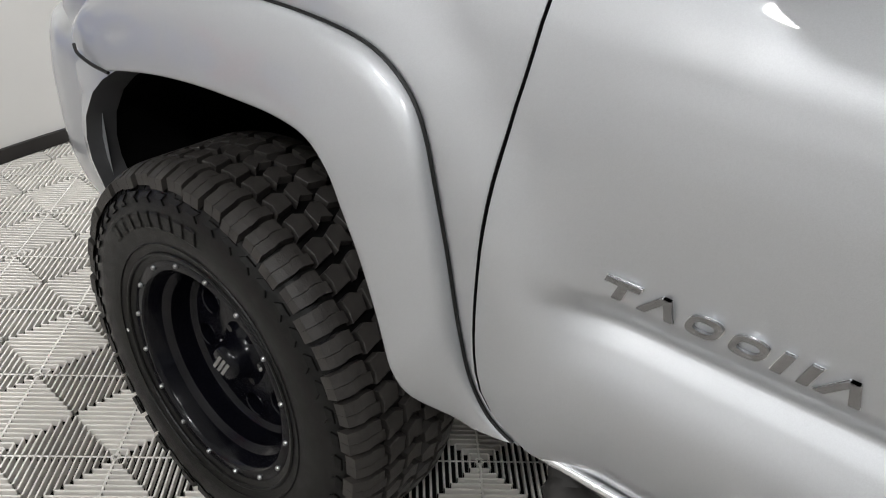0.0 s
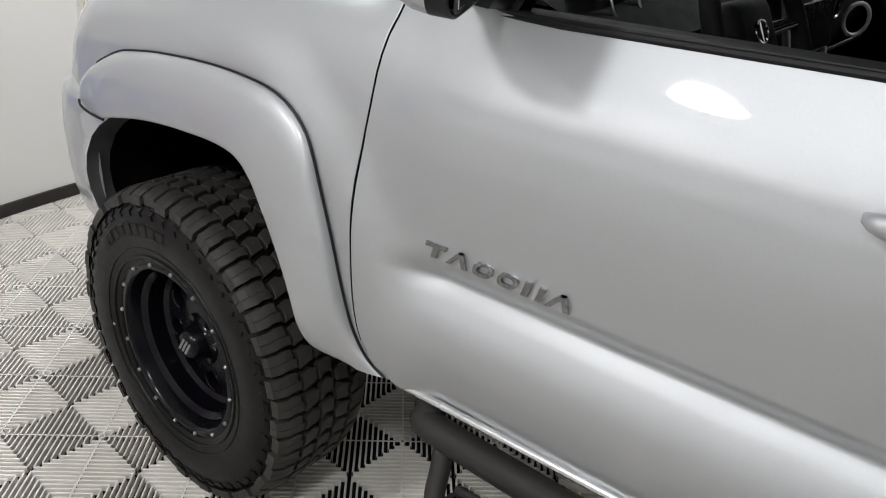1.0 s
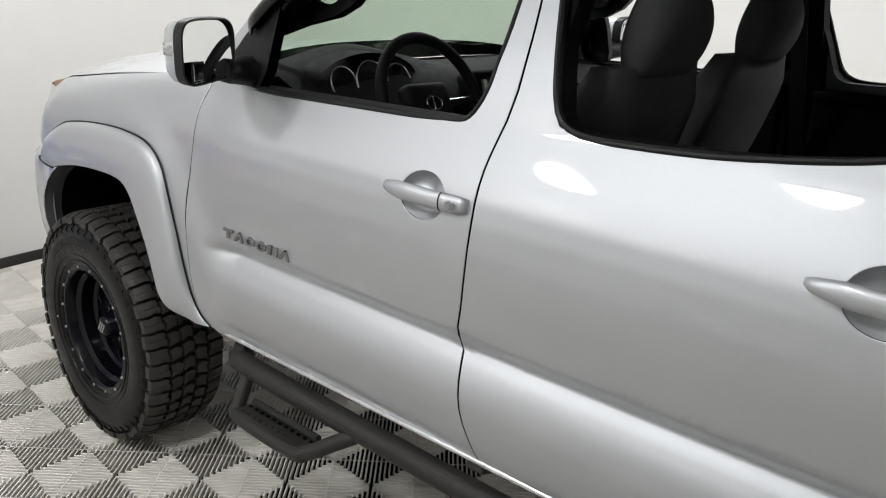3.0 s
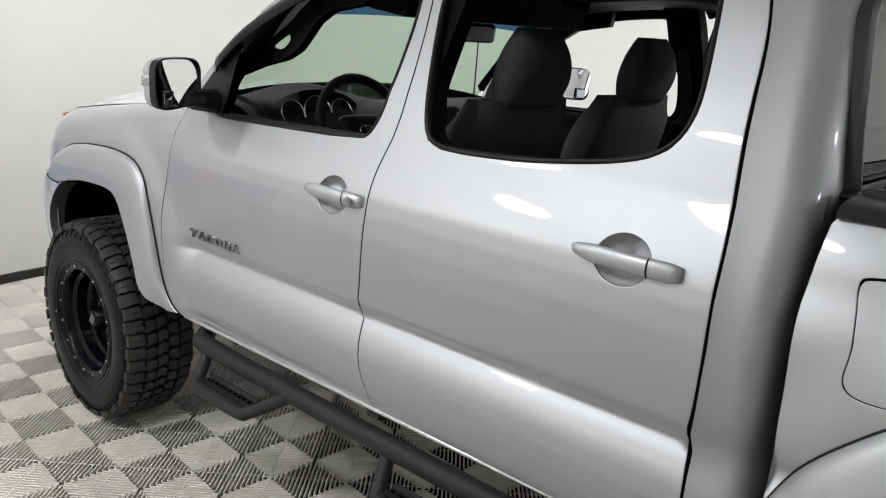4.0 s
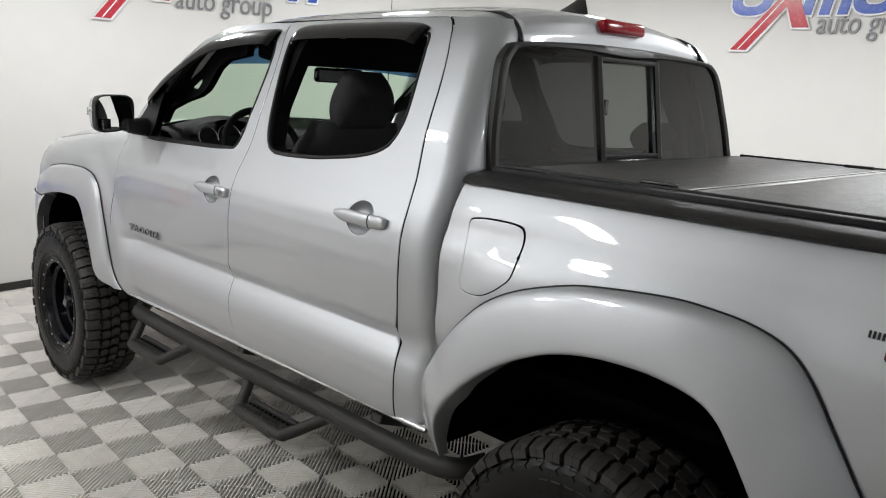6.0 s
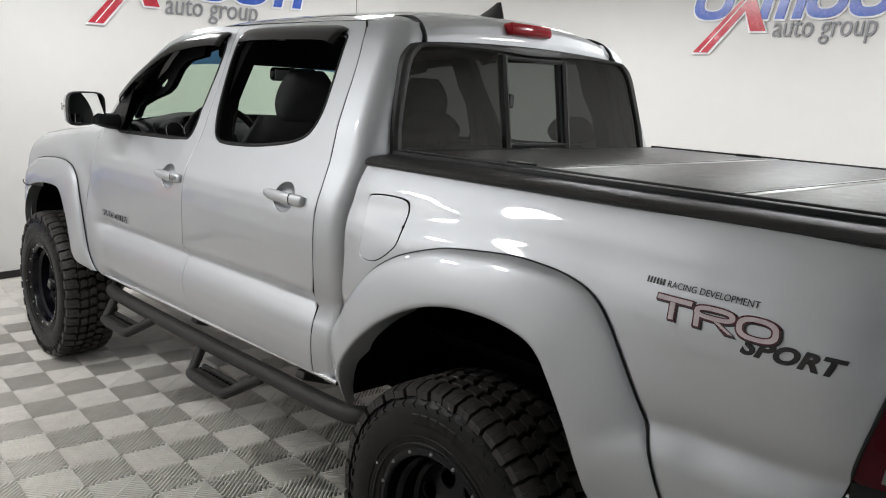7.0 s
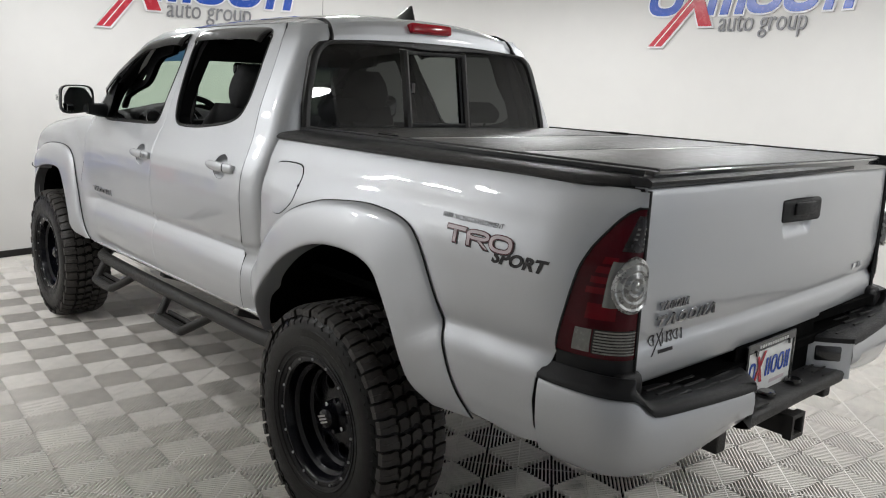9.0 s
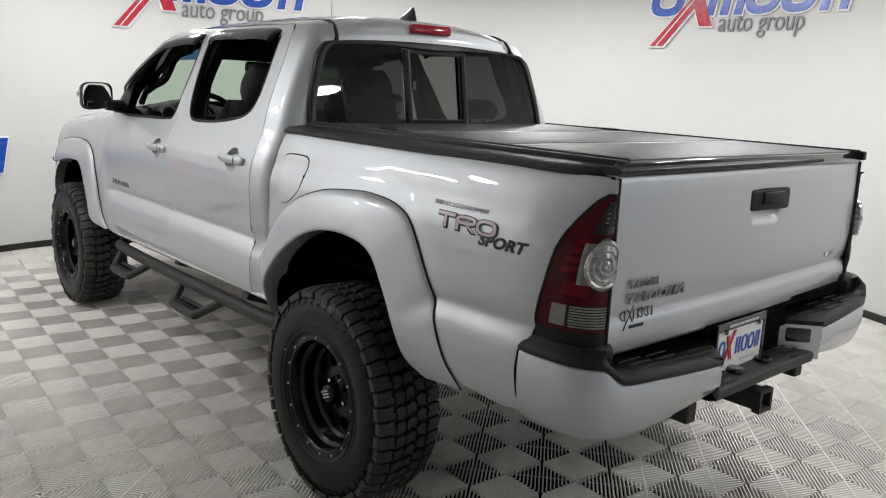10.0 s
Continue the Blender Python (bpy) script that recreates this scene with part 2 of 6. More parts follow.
def shell(name, outline, surf, side, material, parent, holes=(), step=0.03, fold=0.02, label="", lift=0.0, creases=()):
    """A body panel: a flat outline in (x, z) with holes, laid on y = side * surf(x, z), its edges folded inwards."""
    loops = [dense(outline, step * 0.7)] + [dense(h, step * 0.7) for h in holes]
    o = np.array(loops[0])
    gx, gz = np.meshgrid(np.arange(o[:, 0].min(), o[:, 0].max(), step), np.arange(o[:, 1].min(), o[:, 1].max(), step * 0.7))
    gx[1::2] += step / 2
    g = np.c_[gx.ravel(), gz.ravel()]
    for zc in creases:
        g = g[np.abs(g[:, 1] - zc(g[:, 0])) > 0.034]
        ex = np.arange(o[:, 0].min(), o[:, 0].max(), step * 0.8)
        g = np.r_[g, np.array([(x, zc(x) + d) for d in (-.032, -.024, -.016, -.010, -.005, 0, .005, .010, .016, .024, .032) for x in ex])]
    g = g[inside(o, g)]
    for h in loops[1:]:
        g = g[~inside(h, g)]
    edge = np.array([p for lp in loops for p in lp])
    if len(g):
        d = np.min(np.linalg.norm(g[:, None, :] - edge[None], axis=2), axis=1)
        g = g[d > step * 0.42]
    pts = [Vector(p) for p in edge] + [Vector(p) for p in g]
    edges, k = [], 0
    for lp in loops:
        edges += [(k + i, k + (i + 1) % len(lp)) for i in range(len(lp))]
        k += len(lp)
    vs, _, fs, *_ = delaunay_2d_cdt(pts, edges, [], 0, 1e-6)
    v2 = np.array([list(v) for v in vs])
    cen = np.array([v2[list(f)].mean(0) for f in fs])
    keep = inside(o, cen)
    for h in loops[1:]:
        keep &= ~inside(h, cen)
    fs = [f for f, q in zip(fs, keep) if q]

    def at(q):
        return np.c_[q[:, 0], side * (surf(q[:, 0], q[:, 1]) + lift), q[:, 1]]

    def nrm(q):
        e = 0.004
        dx = (surf(q[:, 0] + e, q[:, 1]) - surf(q[:, 0] - e, q[:, 1])) / (2 * e)
        dz = (surf(q[:, 0], q[:, 1] + e) - surf(q[:, 0], q[:, 1] - e)) / (2 * e)
        v = np.c_[-dx, side * np.ones(len(q)), -dz]
        return v / np.linalg.norm(v, axis=1)[:, None]

    verts, norms = list(at(v2)), list(nrm(v2))
    faces, dark = [], []
    for f in fs:
        a, b, c = (v2[i] for i in f[:3])
        ccw = (b[0] - a[0]) * (c[1] - a[1]) - (b[1] - a[1]) * (c[0] - a[0]) > 0
        f = list(f)
        faces.append(f if ccw == (side < 0) else f[::-1])
    for lp in loops:
        q = np.array(lp)
        top, nn = at(q), nrm(q)
        k = len(verts)
        tang = np.roll(q, -1, 0) - np.roll(q, 1, 0)
        area = 0.5 * np.sum(q[:, 0] * np.roll(q[:, 1], -1) - np.roll(q[:, 0], -1) * q[:, 1])
        outw = np.c_[tang[:, 1], -tang[:, 0]] * np.sign(area) * (1 if lp is loops[0] else -1)
        outw /= np.linalg.norm(outw, axis=1)[:, None] + 1e-9
        on = np.c_[outw[:, 0], np.zeros(len(q)), outw[:, 1]]
        r = 0.0025
        mid = top + np.c_[outw[:, 0] * r * 0.7, np.full(len(q), -side * r), outw[:, 1] * r * 0.7]
        low = top + np.c_[outw[:, 0] * r, np.full(len(q), -side * fold), outw[:, 1] * r]
        verts += list(top) + list(mid) + list(low)
        norms += list(nn) + list((nn + on) / 1.4) + list(on)
        m = len(q)
        for i in range(m):
            j = (i + 1) % m
            for s in (0, m):
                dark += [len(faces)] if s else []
                faces.append((k + s + i, k + s + j, k + s + m + j, k + s + m + i))
    me = mesh_of(verts, faces, norms)
    # lower fold strips go near-black, painting the shade inside panel gaps
    me.materials.append(material), me.materials.append(SEAL_AND_SHADE)
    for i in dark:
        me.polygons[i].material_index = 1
    return link(name, me, material, parent, label)


# ---- the booth ----
WALL_FROM, WALL_TO = 22.0, 302.0     # the booth is open behind the truck, degrees


def arc_wall(name, r0, r1, z0, z1, material, label, category):
    """A wall of the round booth with thickness, open where the truck drove in."""
    n = 160
    rings = []
    for k in range(n + 1):
        a = radians(WALL_FROM + (WALL_TO - WALL_FROM) * k / n)
        c, s = math.cos(a), math.sin(a)
        rings.append([(ROOM.x + r * c, r * s, z) for r, z in ((r0, z0), (r0, z1), (r1, z1), (r1, z0))])
    bm = loft_bm(rings, closed=True, caps=True)
    return tagged(part(name, bm, material, None, smooth=True), label, category, kind="structure")


arc_wall("wall_round", RADIUS, RADIUS + 0.12, 0.0, CEILING, WALL, "smooth warm white curved booth wall", "wall")
arc_wall("baseboard", RADIUS - 0.016, RADIUS - 0.001, 0.0, 0.055, SKIRT, "thin black baseboard along the curved wall", "baseboard")
bm = bmesh.new()
bmesh.ops.create_circle(bm, cap_ends=True, segments=96, radius=RADIUS + 0.12, matrix=pose(ROOM.x, 0, CEILING + 0.06))
geo = bmesh.ops.extrude_face_region(bm, geom=bm.faces[:])
bmesh.ops.translate(bm, verts=[v for v in geo["geom"] if isinstance(v, bmesh.types.BMVert)], vec=(0, 0, -0.06))
tagged(part("ceiling", bm, CEIL, None), "plain white painted booth ceiling", "ceiling", kind="structure")
# the floor's near-black colour puts shade into the tile slots
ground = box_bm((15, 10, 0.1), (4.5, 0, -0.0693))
tagged(part("floor", ground, TILE_BASE, None), "floor under grey interlocking rib tiles, near-black to shade their slots", "floor", kind="structure")
FLOOR = bpy.data.objects["floor"]
# an unseen garage beyond the opening, added pale to bounce light onto the tail
for nm, size, at in (("wall_east", (0.15, 9.6, 2.9), (8.9, 0, 1.45)), ("wall_south", (5.6, 0.15, 2.9), (6.2, -4.7, 1.45)), ("wall_north", (4.0, 0.15, 2.9), (7.0, 4.7, 1.45)), ("ceiling_garage", (6.8, 9.6, 0.1), (5.5, 0, CEILING + 0.053))):
    tagged(part(nm, box_bm(size, at), GARAGE_BOUNCE, None), "plain pale unseen garage wall, added beyond the booth to bounce light" if "wall" in nm else "plain pale unseen garage ceiling, added beyond the booth to bounce light", "wall" if "wall" in nm else "ceiling", kind="structure")

# ceiling lamps
lamp0 = None
for lx, ly, share in LAMPS:
    m = pose(lx, ly, CEILING)
    if lamp0 is None:
        lamp0 = thing("ceiling_lamp", "round white flush ceiling lamp, lit, most copies added unseen for fill", "lamp", group="ceiling lamps")
        ring = bmesh.new()
        prof = [(0.178, 0), (0.20, 0), (0.20, -0.035), (0.192, -0.045), (0.178, -0.045), (0.178, 0)]
        rg = [[(r * math.cos(t), r * math.sin(t), z) for t in (2 * math.pi * i / 40 for i in range(40))] for r, z in prof]
        part("housing", loft_bm(rg, closed=True), SIGN_WHITE, lamp0, smooth=True)
        dsc = bmesh.new()
        bmesh.ops.create_circle(dsc, cap_ends=True, segments=40, radius=0.178, matrix=pose(0, 0, -0.03, 180))
        part("diffuser", dsc, LAMP_GLOW, lamp0, "glowing white diffuser")
        lamp0.matrix_basis = m
    else:
        copy_thing(lamp0, m)

# wall signs: ring, crossing strokes, slabs, and the two readable words
def text_mesh(body, size, shear=0.0, depth=0.0, spacing=1.0, bold=0.0):
    cu = bpy.data.curves.new("text", "FONT")
    cu.body, cu.size, cu.shear, cu.extrude, cu.space_character = body, size, shear, depth, spacing
    cu.resolution_u, cu.offset = 4, bold
    ob = new("text", cu)
    bpy.context.view_layer.update()
    me = bpy.data.meshes.new_from_object(ob.evaluated_get(bpy.context.evaluated_depsgraph_get()))
    bpy.data.objects.remove(ob)
    bpy.data.curves.remove(cu)
    return me


def slab(poly, z0, z1, bm=None):
    """A flat plate of outline poly (u, v) between depths z0 and z1."""
    own = bmesh.new()
    f = own.faces.new([own.verts.new((u, v, z0)) for u, v in poly])
    geo = bmesh.ops.extrude_face_region(own, geom=[f])
    bmesh.ops.translate(own, verts=[v for v in geo["geom"] if isinstance(v, bmesh.types.BMVert)], vec=(0, 0, z1 - z0))
    bmesh.ops.triangulate(own, faces=own.faces[:])
    return merge(bm, own)


def ring_slab(cx, cy, rx, ry, w, z0, z1, lean=0.25, bm=None):
    n, rings = 28, []
    for k in range(n + 1):
        t = 2 * math.pi * k / n
        c, s = math.cos(t), math.sin(t)
        sg = lambda q: math.copysign(abs(q) ** 0.75, q)
        o, i = (rx * sg(c), ry * sg(s)), ((rx - w) * sg(c), (ry - w * 0.9) * sg(s))
        rings.append([(cx + p[0] + lean * p[1], cy + p[1], z) for p, z in ((o, z0), (o, z1), (i, z1), (i, z0))])
    own = loft_bm(rings, closed=True)
    bmesh.ops.remove_doubles(own, verts=own.verts[:], dist=1e-6)
    return merge(bm, own)


def lean_bar(x, y0, y1, w, lean, z0, z1, bm=None):
    return slab([(x + lean * y0, y0), (x + w + lean * y0, y0), (x + w + lean * y1, y1), (x + lean * y1, y1)], z0, z1, bm)


def sign_shapes(grow, z0, z1):
    """Blue rings and slabs with a red crossing stroke; u runs 0..1.85, v from 0 at the blue baseline."""
    g, h, L = grow, 0.29, 0.2
    w = 0.072 + 2 * g
    out = [("ring", ring_slab(x, h / 2, 0.155 + g, h / 2 + g, w, z0, z1, L)) for x in (0.17, 1.055, 1.375)]
    bars = [("slanted_bar", lean_bar(x - g, -g, h + g, w, L, z0, z1)) for x in (0.53, 0.66, 0.79, 1.555, 1.72)]
    x = slab([(0.03 - g, -0.26 - g), (0.15 + g, -0.26 - g), (0.70 + g, 0.40 + g), (0.60 - g, 0.40 + g)], z0 + 0.004, z1 + 0.004)
    x = slab([(0.32 - g, 0.36 + g), (0.42 + g, 0.36 + g), (0.60 + g, -0.09 - g), (0.48 - g, -0.09 - g)], z0 + 0.003, z1 + 0.003, x)
    return out + bars + [("red_stroke", x)]


def bend(me_or_bm, angle0, base, scale=1.0):
    """Maps (u, v, depth) on to the inside of the round wall; u runs clockwise from angle0."""
    for v in me_or_bm.verts if hasattr(me_or_bm, "verts") else me_or_bm.vertices:
        u, h, d = v.co.x * scale, v.co.y * scale, v.co.z
        a = radians(angle0) - u / RADIUS
        r = RADIUS - 0.002 - d
        v.co = (ROOM.x + r * math.cos(a), r * math.sin(a), base + h)
    return me_or_bm


def split_long(bm, step=0.12):
    for _ in range(3):
        es = [e for e in bm.edges if e.calc_length() > step]
        if not es:
            break
        bmesh.ops.subdivide_edges(bm, edges=es, cuts=1)
        bmesh.ops.triangulate(bm, faces=bm.faces[:])
    return bm


def wall_sign(angle0, base, words=True):
    s = thing("wall_sign", "raised blue and red sign shapes on the curved wall", "sign", group="wall signs")
    for grow, z0, z1 in ((0.0, 0.020, 0.030), (0.013, 0.004, 0.022)):
        for nm, bm in sign_shapes(grow, z0, z1):
            m = SIGN_WHITE if grow else SIGN_RED if nm == "red_stroke" else SIGN_BLUE
            part(nm if not grow else "white_edge", bend(split_long(bm), angle0, base), m, s)
    line = slab([(0.085, -0.255), (0.095, -0.255), (0.63, 0.39), (0.62, 0.39)], 0.034, 0.036)
    part("white_line", bend(split_long(line), angle0, base), SIGN_WHITE, s)
    if words:
        me = text_mesh("auto group", 0.235, 0.12, 0.006)
        w = max(v.co.x for v in me.vertices)
        for v in me.vertices:
            v.co.x, v.co.z = 0.645 + v.co.x * 0.78 / w, v.co.z + 0.010
            v.co.y -= 0.135
        bend(me, angle0, base)
        link("lettering", me, SIGN_GREY, s, "grey raised lettering: auto group")
    return s


wall_sign(103.9, 2.262)
wall_sign(180.2, 2.225)
wall_sign(220.2, 0.68)


# ---- the pickup truck: x to its tail, y to its far side, z up; front axle at x = 0 ----
TRUCK = thing("pickup_truck", "silver four-door lifted pickup truck with black wheels and bed cover", "truck")


def table(points, sigma=0.010):
    z, w = np.array(points).T
    g = np.arange(z[0] - 0.1, z[-1] + 0.1, 0.002)
    v = np.interp(g, z, w)
    k = np.exp(-0.5 * (np.arange(-30, 31) * 0.002 / sigma) ** 2)
    return g, np.convolve(np.pad(v, 30, mode="edge"), k / k.sum(), "valid")


CAB = table([(.50, .80), (.56, .845), (.585, .867), (.61, .884), (.65, .900), (.70, .909), (.74, .912), (.775, .909), (.80, .902), (.83, .888), (.85, .8745), (.8555, .8700), (.8605, .8698), (.890, .8945), (.897, .8975), (.93, .901), (.965, .9045), (1.02, .910), (1.09, .914), (1.15, .911), (1.19, .905), (1.22, .895), (1.25, .882), (1.28, .868), (1.31, .854), (1.34, .840), (1.45, .806), (1.55, .763), (1.65, .717), (1.72, .682), (1.77, .651), (1.80, .622), (1.85, .53)], 0.0036)
FENDER = table([(.50, .85), (.60, .885), (.70, .897), (.80, .902), (.90, .906), (1.0, .908), (1.10, .907), (1.18, .900), (1.24, .886), (1.28, .864), (1.31, .828), (1.34, .75)], 0.014)
BED = table([(.58, .84), (.62, .865), (.66, .886), (.72, .900), (.80, .906), (.85, .9055), (.868, .901), (.896, .884), (.905, .8795), (.916, .879), (.938, .8855), (.965, .890), (1.0, .893), (1.10, .896), (1.14, .894), (1.17, .888), (1.20, .8768), (1.225, .8665), (1.245, .8612), (1.265, .8570), (1.285, .8495), (1.31, .8378), (1.347, .8175), (1.37, .79)], 0.0055)


def bed_crease(x):
    """Height of the crease along the bed side."""
    return .906 + .010 * (x - 4.0)


def step(a, b, x):
    t = np.clip((x - a) / (b - a), 0, 1)
    return t * t * (3 - 2 * t)


def hood_z(x):
    return np.interp(x, [-.80, -.71, -.54, -.37, 0, .3, .66], [1.0, 1.06, 1.177, 1.228, 1.277, 1.308, 1.325])


def cab_w(x, z):
    """Half width of the cab and front wing at (x, z)."""
    f = np.interp(z + (1.32 - hood_z(x)) * step(.75, 1.0, z), *FENDER) - 1.0 * np.clip(-.30 - x, 0, 1) ** 2
    c = np.interp(z - .010 * (x - 1.2) * step(.66, .80, z) * (1 - step(.94, 1.05, z)), *CAB)
    k = step(.60, .76, x) + step(1.26, 1.34, z) * step(.50, .60, x)
    w = f + (c - f) * np.clip(k, 0, 1)
    r = np.hypot(x, z - .58)
    return w + 0.020 * (1 - step(.63, .76, r)) * (1 - step(1.16, 1.30, z))


def bed_w(x, z):
    """Half width of the bed side at (x, z)."""
    r = np.hypot((x - 3.24) * .92, z - .58)
    w = np.interp(z + (.906 - bed_crease(x)) * step(.66, .82, z) * (1 - step(.98, 1.1, z)), *BED) + 0.016 * (1 - step(.585, .725, r)) + 0.012 * step(3.6, 3.9, x) * (1 - step(4.0, 4.3, x))
    return w - (1.55 - .92 * step(1.22, 1.345, z)) * np.clip(x - 4.13, 0, 1) ** 2 - 0.6 * np.clip(2.78 - x, 0, 1) ** 2


GAP_A = [(.606, 1.318), (.590, 1.215), (.580, 1.14), (.567, 1.07), (.557, .99), (.552, .885), (.551, .79), (.556, .72), (.571, .660), (.602, .625), (.640, .602)]
GAP_B = [(1.553, 1.798), (1.594, 1.68), (1.617, 1.55), (1.624, 1.43), (1.617, 1.36), (1.606, 1.30), (1.600, 1.25), (1.600, 1.17), (1.593, 1.08), (1.579, .97), (1.565, .88), (1.581, .81), (1.595, .73), (1.622, .655), (1.640, .616)]
GAP_C = [(2.400, 1.798), (2.440, 1.765), (2.474, 1.68), (2.490, 1.60), (2.500, 1.50), (2.516, 1.36), (2.533, 1.23), (2.536, 1.08), (2.528, .96), (2.519, .885), (2.532, .80), (2.533, .72), (2.528, .637)]
FLARE_F_OUT = [(-.385, .955), (-.36, .995), (-.30, 1.040), (-.19, 1.090), (-.10, 1.108), (.0, 1.120), (.146, 1.129), (.26, 1.128), (.345, 1.119), (.397, 1.099), (.437, 1.066), (.462, 1.022), (.480, .965), (.505, .875), (.530, .765), (.556, .68), (.588, .630), (.630, .606)]
FLARE_F_IN = [(-.205, .941), (-.173, .950), (-.10, .965), (-.033, .976), (.04, .984), (.109, .988), (.21, .990), (.279, .979), (.322, .944), (.354, .888), (.386, .829), (.42, .75), (.450, .668), (.478, .625), (.560, .598)]
FLARE_R_OUT = [(2.668, .640), (2.664, .720), (2.675, .805), (2.703, .879), (2.748, .948), (2.825, 1.027), (2.89, 1.077), (2.98, 1.121), (3.1, 1.158), (3.19, 1.175), (3.36, 1.190), (3.46, 1.188), (3.555, 1.176), (3.628, 1.150), (3.680, 1.103), (3.729, 1.030), (3.766, .970), (3.80, .907), (3.824, .862), (3.862, .775), (3.893, .722), (3.945, .652)]
FLARE_R_IN = [(2.730, .590), (2.745, .660), (2.775, .745), (2.830, .820), (2.895, .881), (2.965, .932), (3.042, .975), (3.132, 1.012), (3.230, 1.034), (3.330, 1.041), (3.415, 1.037), (3.490, 1.022), (3.535, .995), (3.570, .950), (3.605, .895), (3.640, .835), (3.672, .765), (3.705, .695), (3.780, .640)]


def zline(x):
    return .576 + .022 * x


def mix_curve(a, b, u, n=40):
    a, b = resample(a, n), resample(b, n)
    return [tuple(p) for p in a + (b - a) * u]


def shift(c, dx, dz=0.0):
    return [(x + dx, z + dz) for x, z in c]


def oval(x, z, rx=.064, rz=.052, n=36):
    return [(x + rx * math.cos(2 * math.pi * k / n), z + rz * math.sin(2 * math.pi * k / n)) for k in range(n)]


G = 0.0043     # half of a shut line
for side in (-1, 1):
    # front wing
    arch = mix_curve(FLARE_F_OUT, FLARE_F_IN, 0.35)
    wing = shift(resample(GAP_A, 24).tolist(), -G) + arch[::-1][1:] + [(-.42, .965), (-.60, 1.0), (-.70, 1.03), (-.69, 1.065), (-.62, 1.125), (-.54, 1.165), (-.37, 1.215), (0, 1.265), (.3, 1.30), (.52, 1.315)]
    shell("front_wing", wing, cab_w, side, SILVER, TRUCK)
    # doors
    frame_top = [(.67, 1.40), (.755, 1.53), (.86, 1.645), (.98, 1.735), (1.13, 1.785), (1.32, 1.80)]
    win_f = [(.80, 1.316), (1.47, 1.329), (1.507, 1.334), (1.532, 1.348), (1.549, 1.375), (1.557, 1.42), (1.566, 1.55), (1.556, 1.68), (1.53, 1.738), (1.495, 1.752), (1.25, 1.752), (1.08, 1.72), (.95, 1.645), (.84, 1.53), (.755, 1.41), (.745, 1.345), (.765, 1.32)]
    bottom = [(x, zline(x)) for x in np.linspace(1.60, .66, 12)]
    door = shift(resample(GAP_A, 24).tolist()[::-1], G) + frame_top + shift(resample(GAP_B, 40).tolist(), -G) + bottom
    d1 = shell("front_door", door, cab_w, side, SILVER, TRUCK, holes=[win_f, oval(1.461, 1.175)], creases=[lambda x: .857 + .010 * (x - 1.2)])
    win_r = [(1.718, 1.372), (1.735, 1.350), (1.775, 1.340), (1.95, 1.344), (2.09, 1.353), (2.20, 1.366), (2.30, 1.385), (2.365, 1.410), (2.395, 1.452), (2.400, 1.51), (2.375, 1.68), (2.355, 1.738), (2.32, 1.752), (1.66, 1.752), (1.63, 1.735), (1.632, 1.68)]
    bottom = [(x, zline(x)) for x in np.linspace(2.50, 1.68, 12)]
    door = shift(resample(GAP_B, 40).tolist()[::-1], G) + [(1.75, 1.802), (2.2, 1.802)] + shift(resample(GAP_C, 40).tolist(), -G) + bottom
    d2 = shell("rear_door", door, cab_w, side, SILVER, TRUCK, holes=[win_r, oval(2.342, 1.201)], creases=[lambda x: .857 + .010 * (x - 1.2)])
    # near-black tubes behind the shut lines, painting in their shade
    for gap, wf in ((GAP_A, cab_w), (GAP_B, cab_w), (GAP_C, cab_w)):
        q = resample(gap, 60)
        part("shut_line", tube_bm([(x, side * (float(wf(np.array([x]), np.array([z]))[0]) - .0085), z) for x, z in q], .006, 6), VOID, TRUCK)
    # window seals and inner frames
    for dr, win in ((d1, win_f), (d2, win_r)):
        p = resample(win + [win[0]], 90)
        path = [(x, side * (cab_w(np.array([x]), np.array([z]))[0] - 0.004), z) for x, z in p[:-1]]
        path = np.array(path, float)
        for k in range(4):
            path = path * .5 + (np.roll(path, 1, 0) + np.roll(path, -1, 0)) * .25
        path = [tuple(q) for q in path.tolist()]
        part("window_seal", tube_bm(path, 0.007, 8, closed=True), SEAL_AND_SHADE, dr, smooth=True)
        inner = [[(x, side * (cab_w(np.array([x]), np.array([z]))[0] - d), z) for x, z in p] for d in (0.012, 0.075)]
        part("inner_frame", loft_bm(inner), DASH, dr, smooth=True)
    # sill trim strips along the window bottoms
    for dr, x0, x1, z0, z1 in ((d1, .80, 1.475, 1.311, 1.3265), (d2, 1.775, 2.30, 1.337, 1.383)):
        pts = resample([(x0, z0), ((x0 + x1) / 2, (z0 + z1) / 2 - (.012 if x0 > 1.5 else 0)), (x1, z1)], 14)
        path = [(x, side * (cab_w(np.array([x]), np.array([z]))[0] - 0.001), z) for x, z in pts]
        part("sill_trim", tube_bm(path, [.001, .004] + [.0065] * 10 + [.004, .001], 8), BLACK_PLASTIC, dr, smooth=True)
    # bed side with the fuel flap's opening on the near side
    arch = mix_curve(FLARE_R_OUT, FLARE_R_IN, 0.35)
    flap = [(2.752, 1.252), (2.760, 1.20), (2.767, 1.15), (2.764, 1.10), (2.776, 1.079), (2.805, 1.072), (2.850, 1.076), (2.888, 1.093), (2.922, 1.117), (2.948, 1.145), (2.953, 1.197), (2.948, 1.248), (2.926, 1.268), (2.854, 1.272), (2.775, 1.267)]
    flap = [tuple(p)[:2] for p in smooth_path([p + (0,) for p in flap], 4, closed=True)]
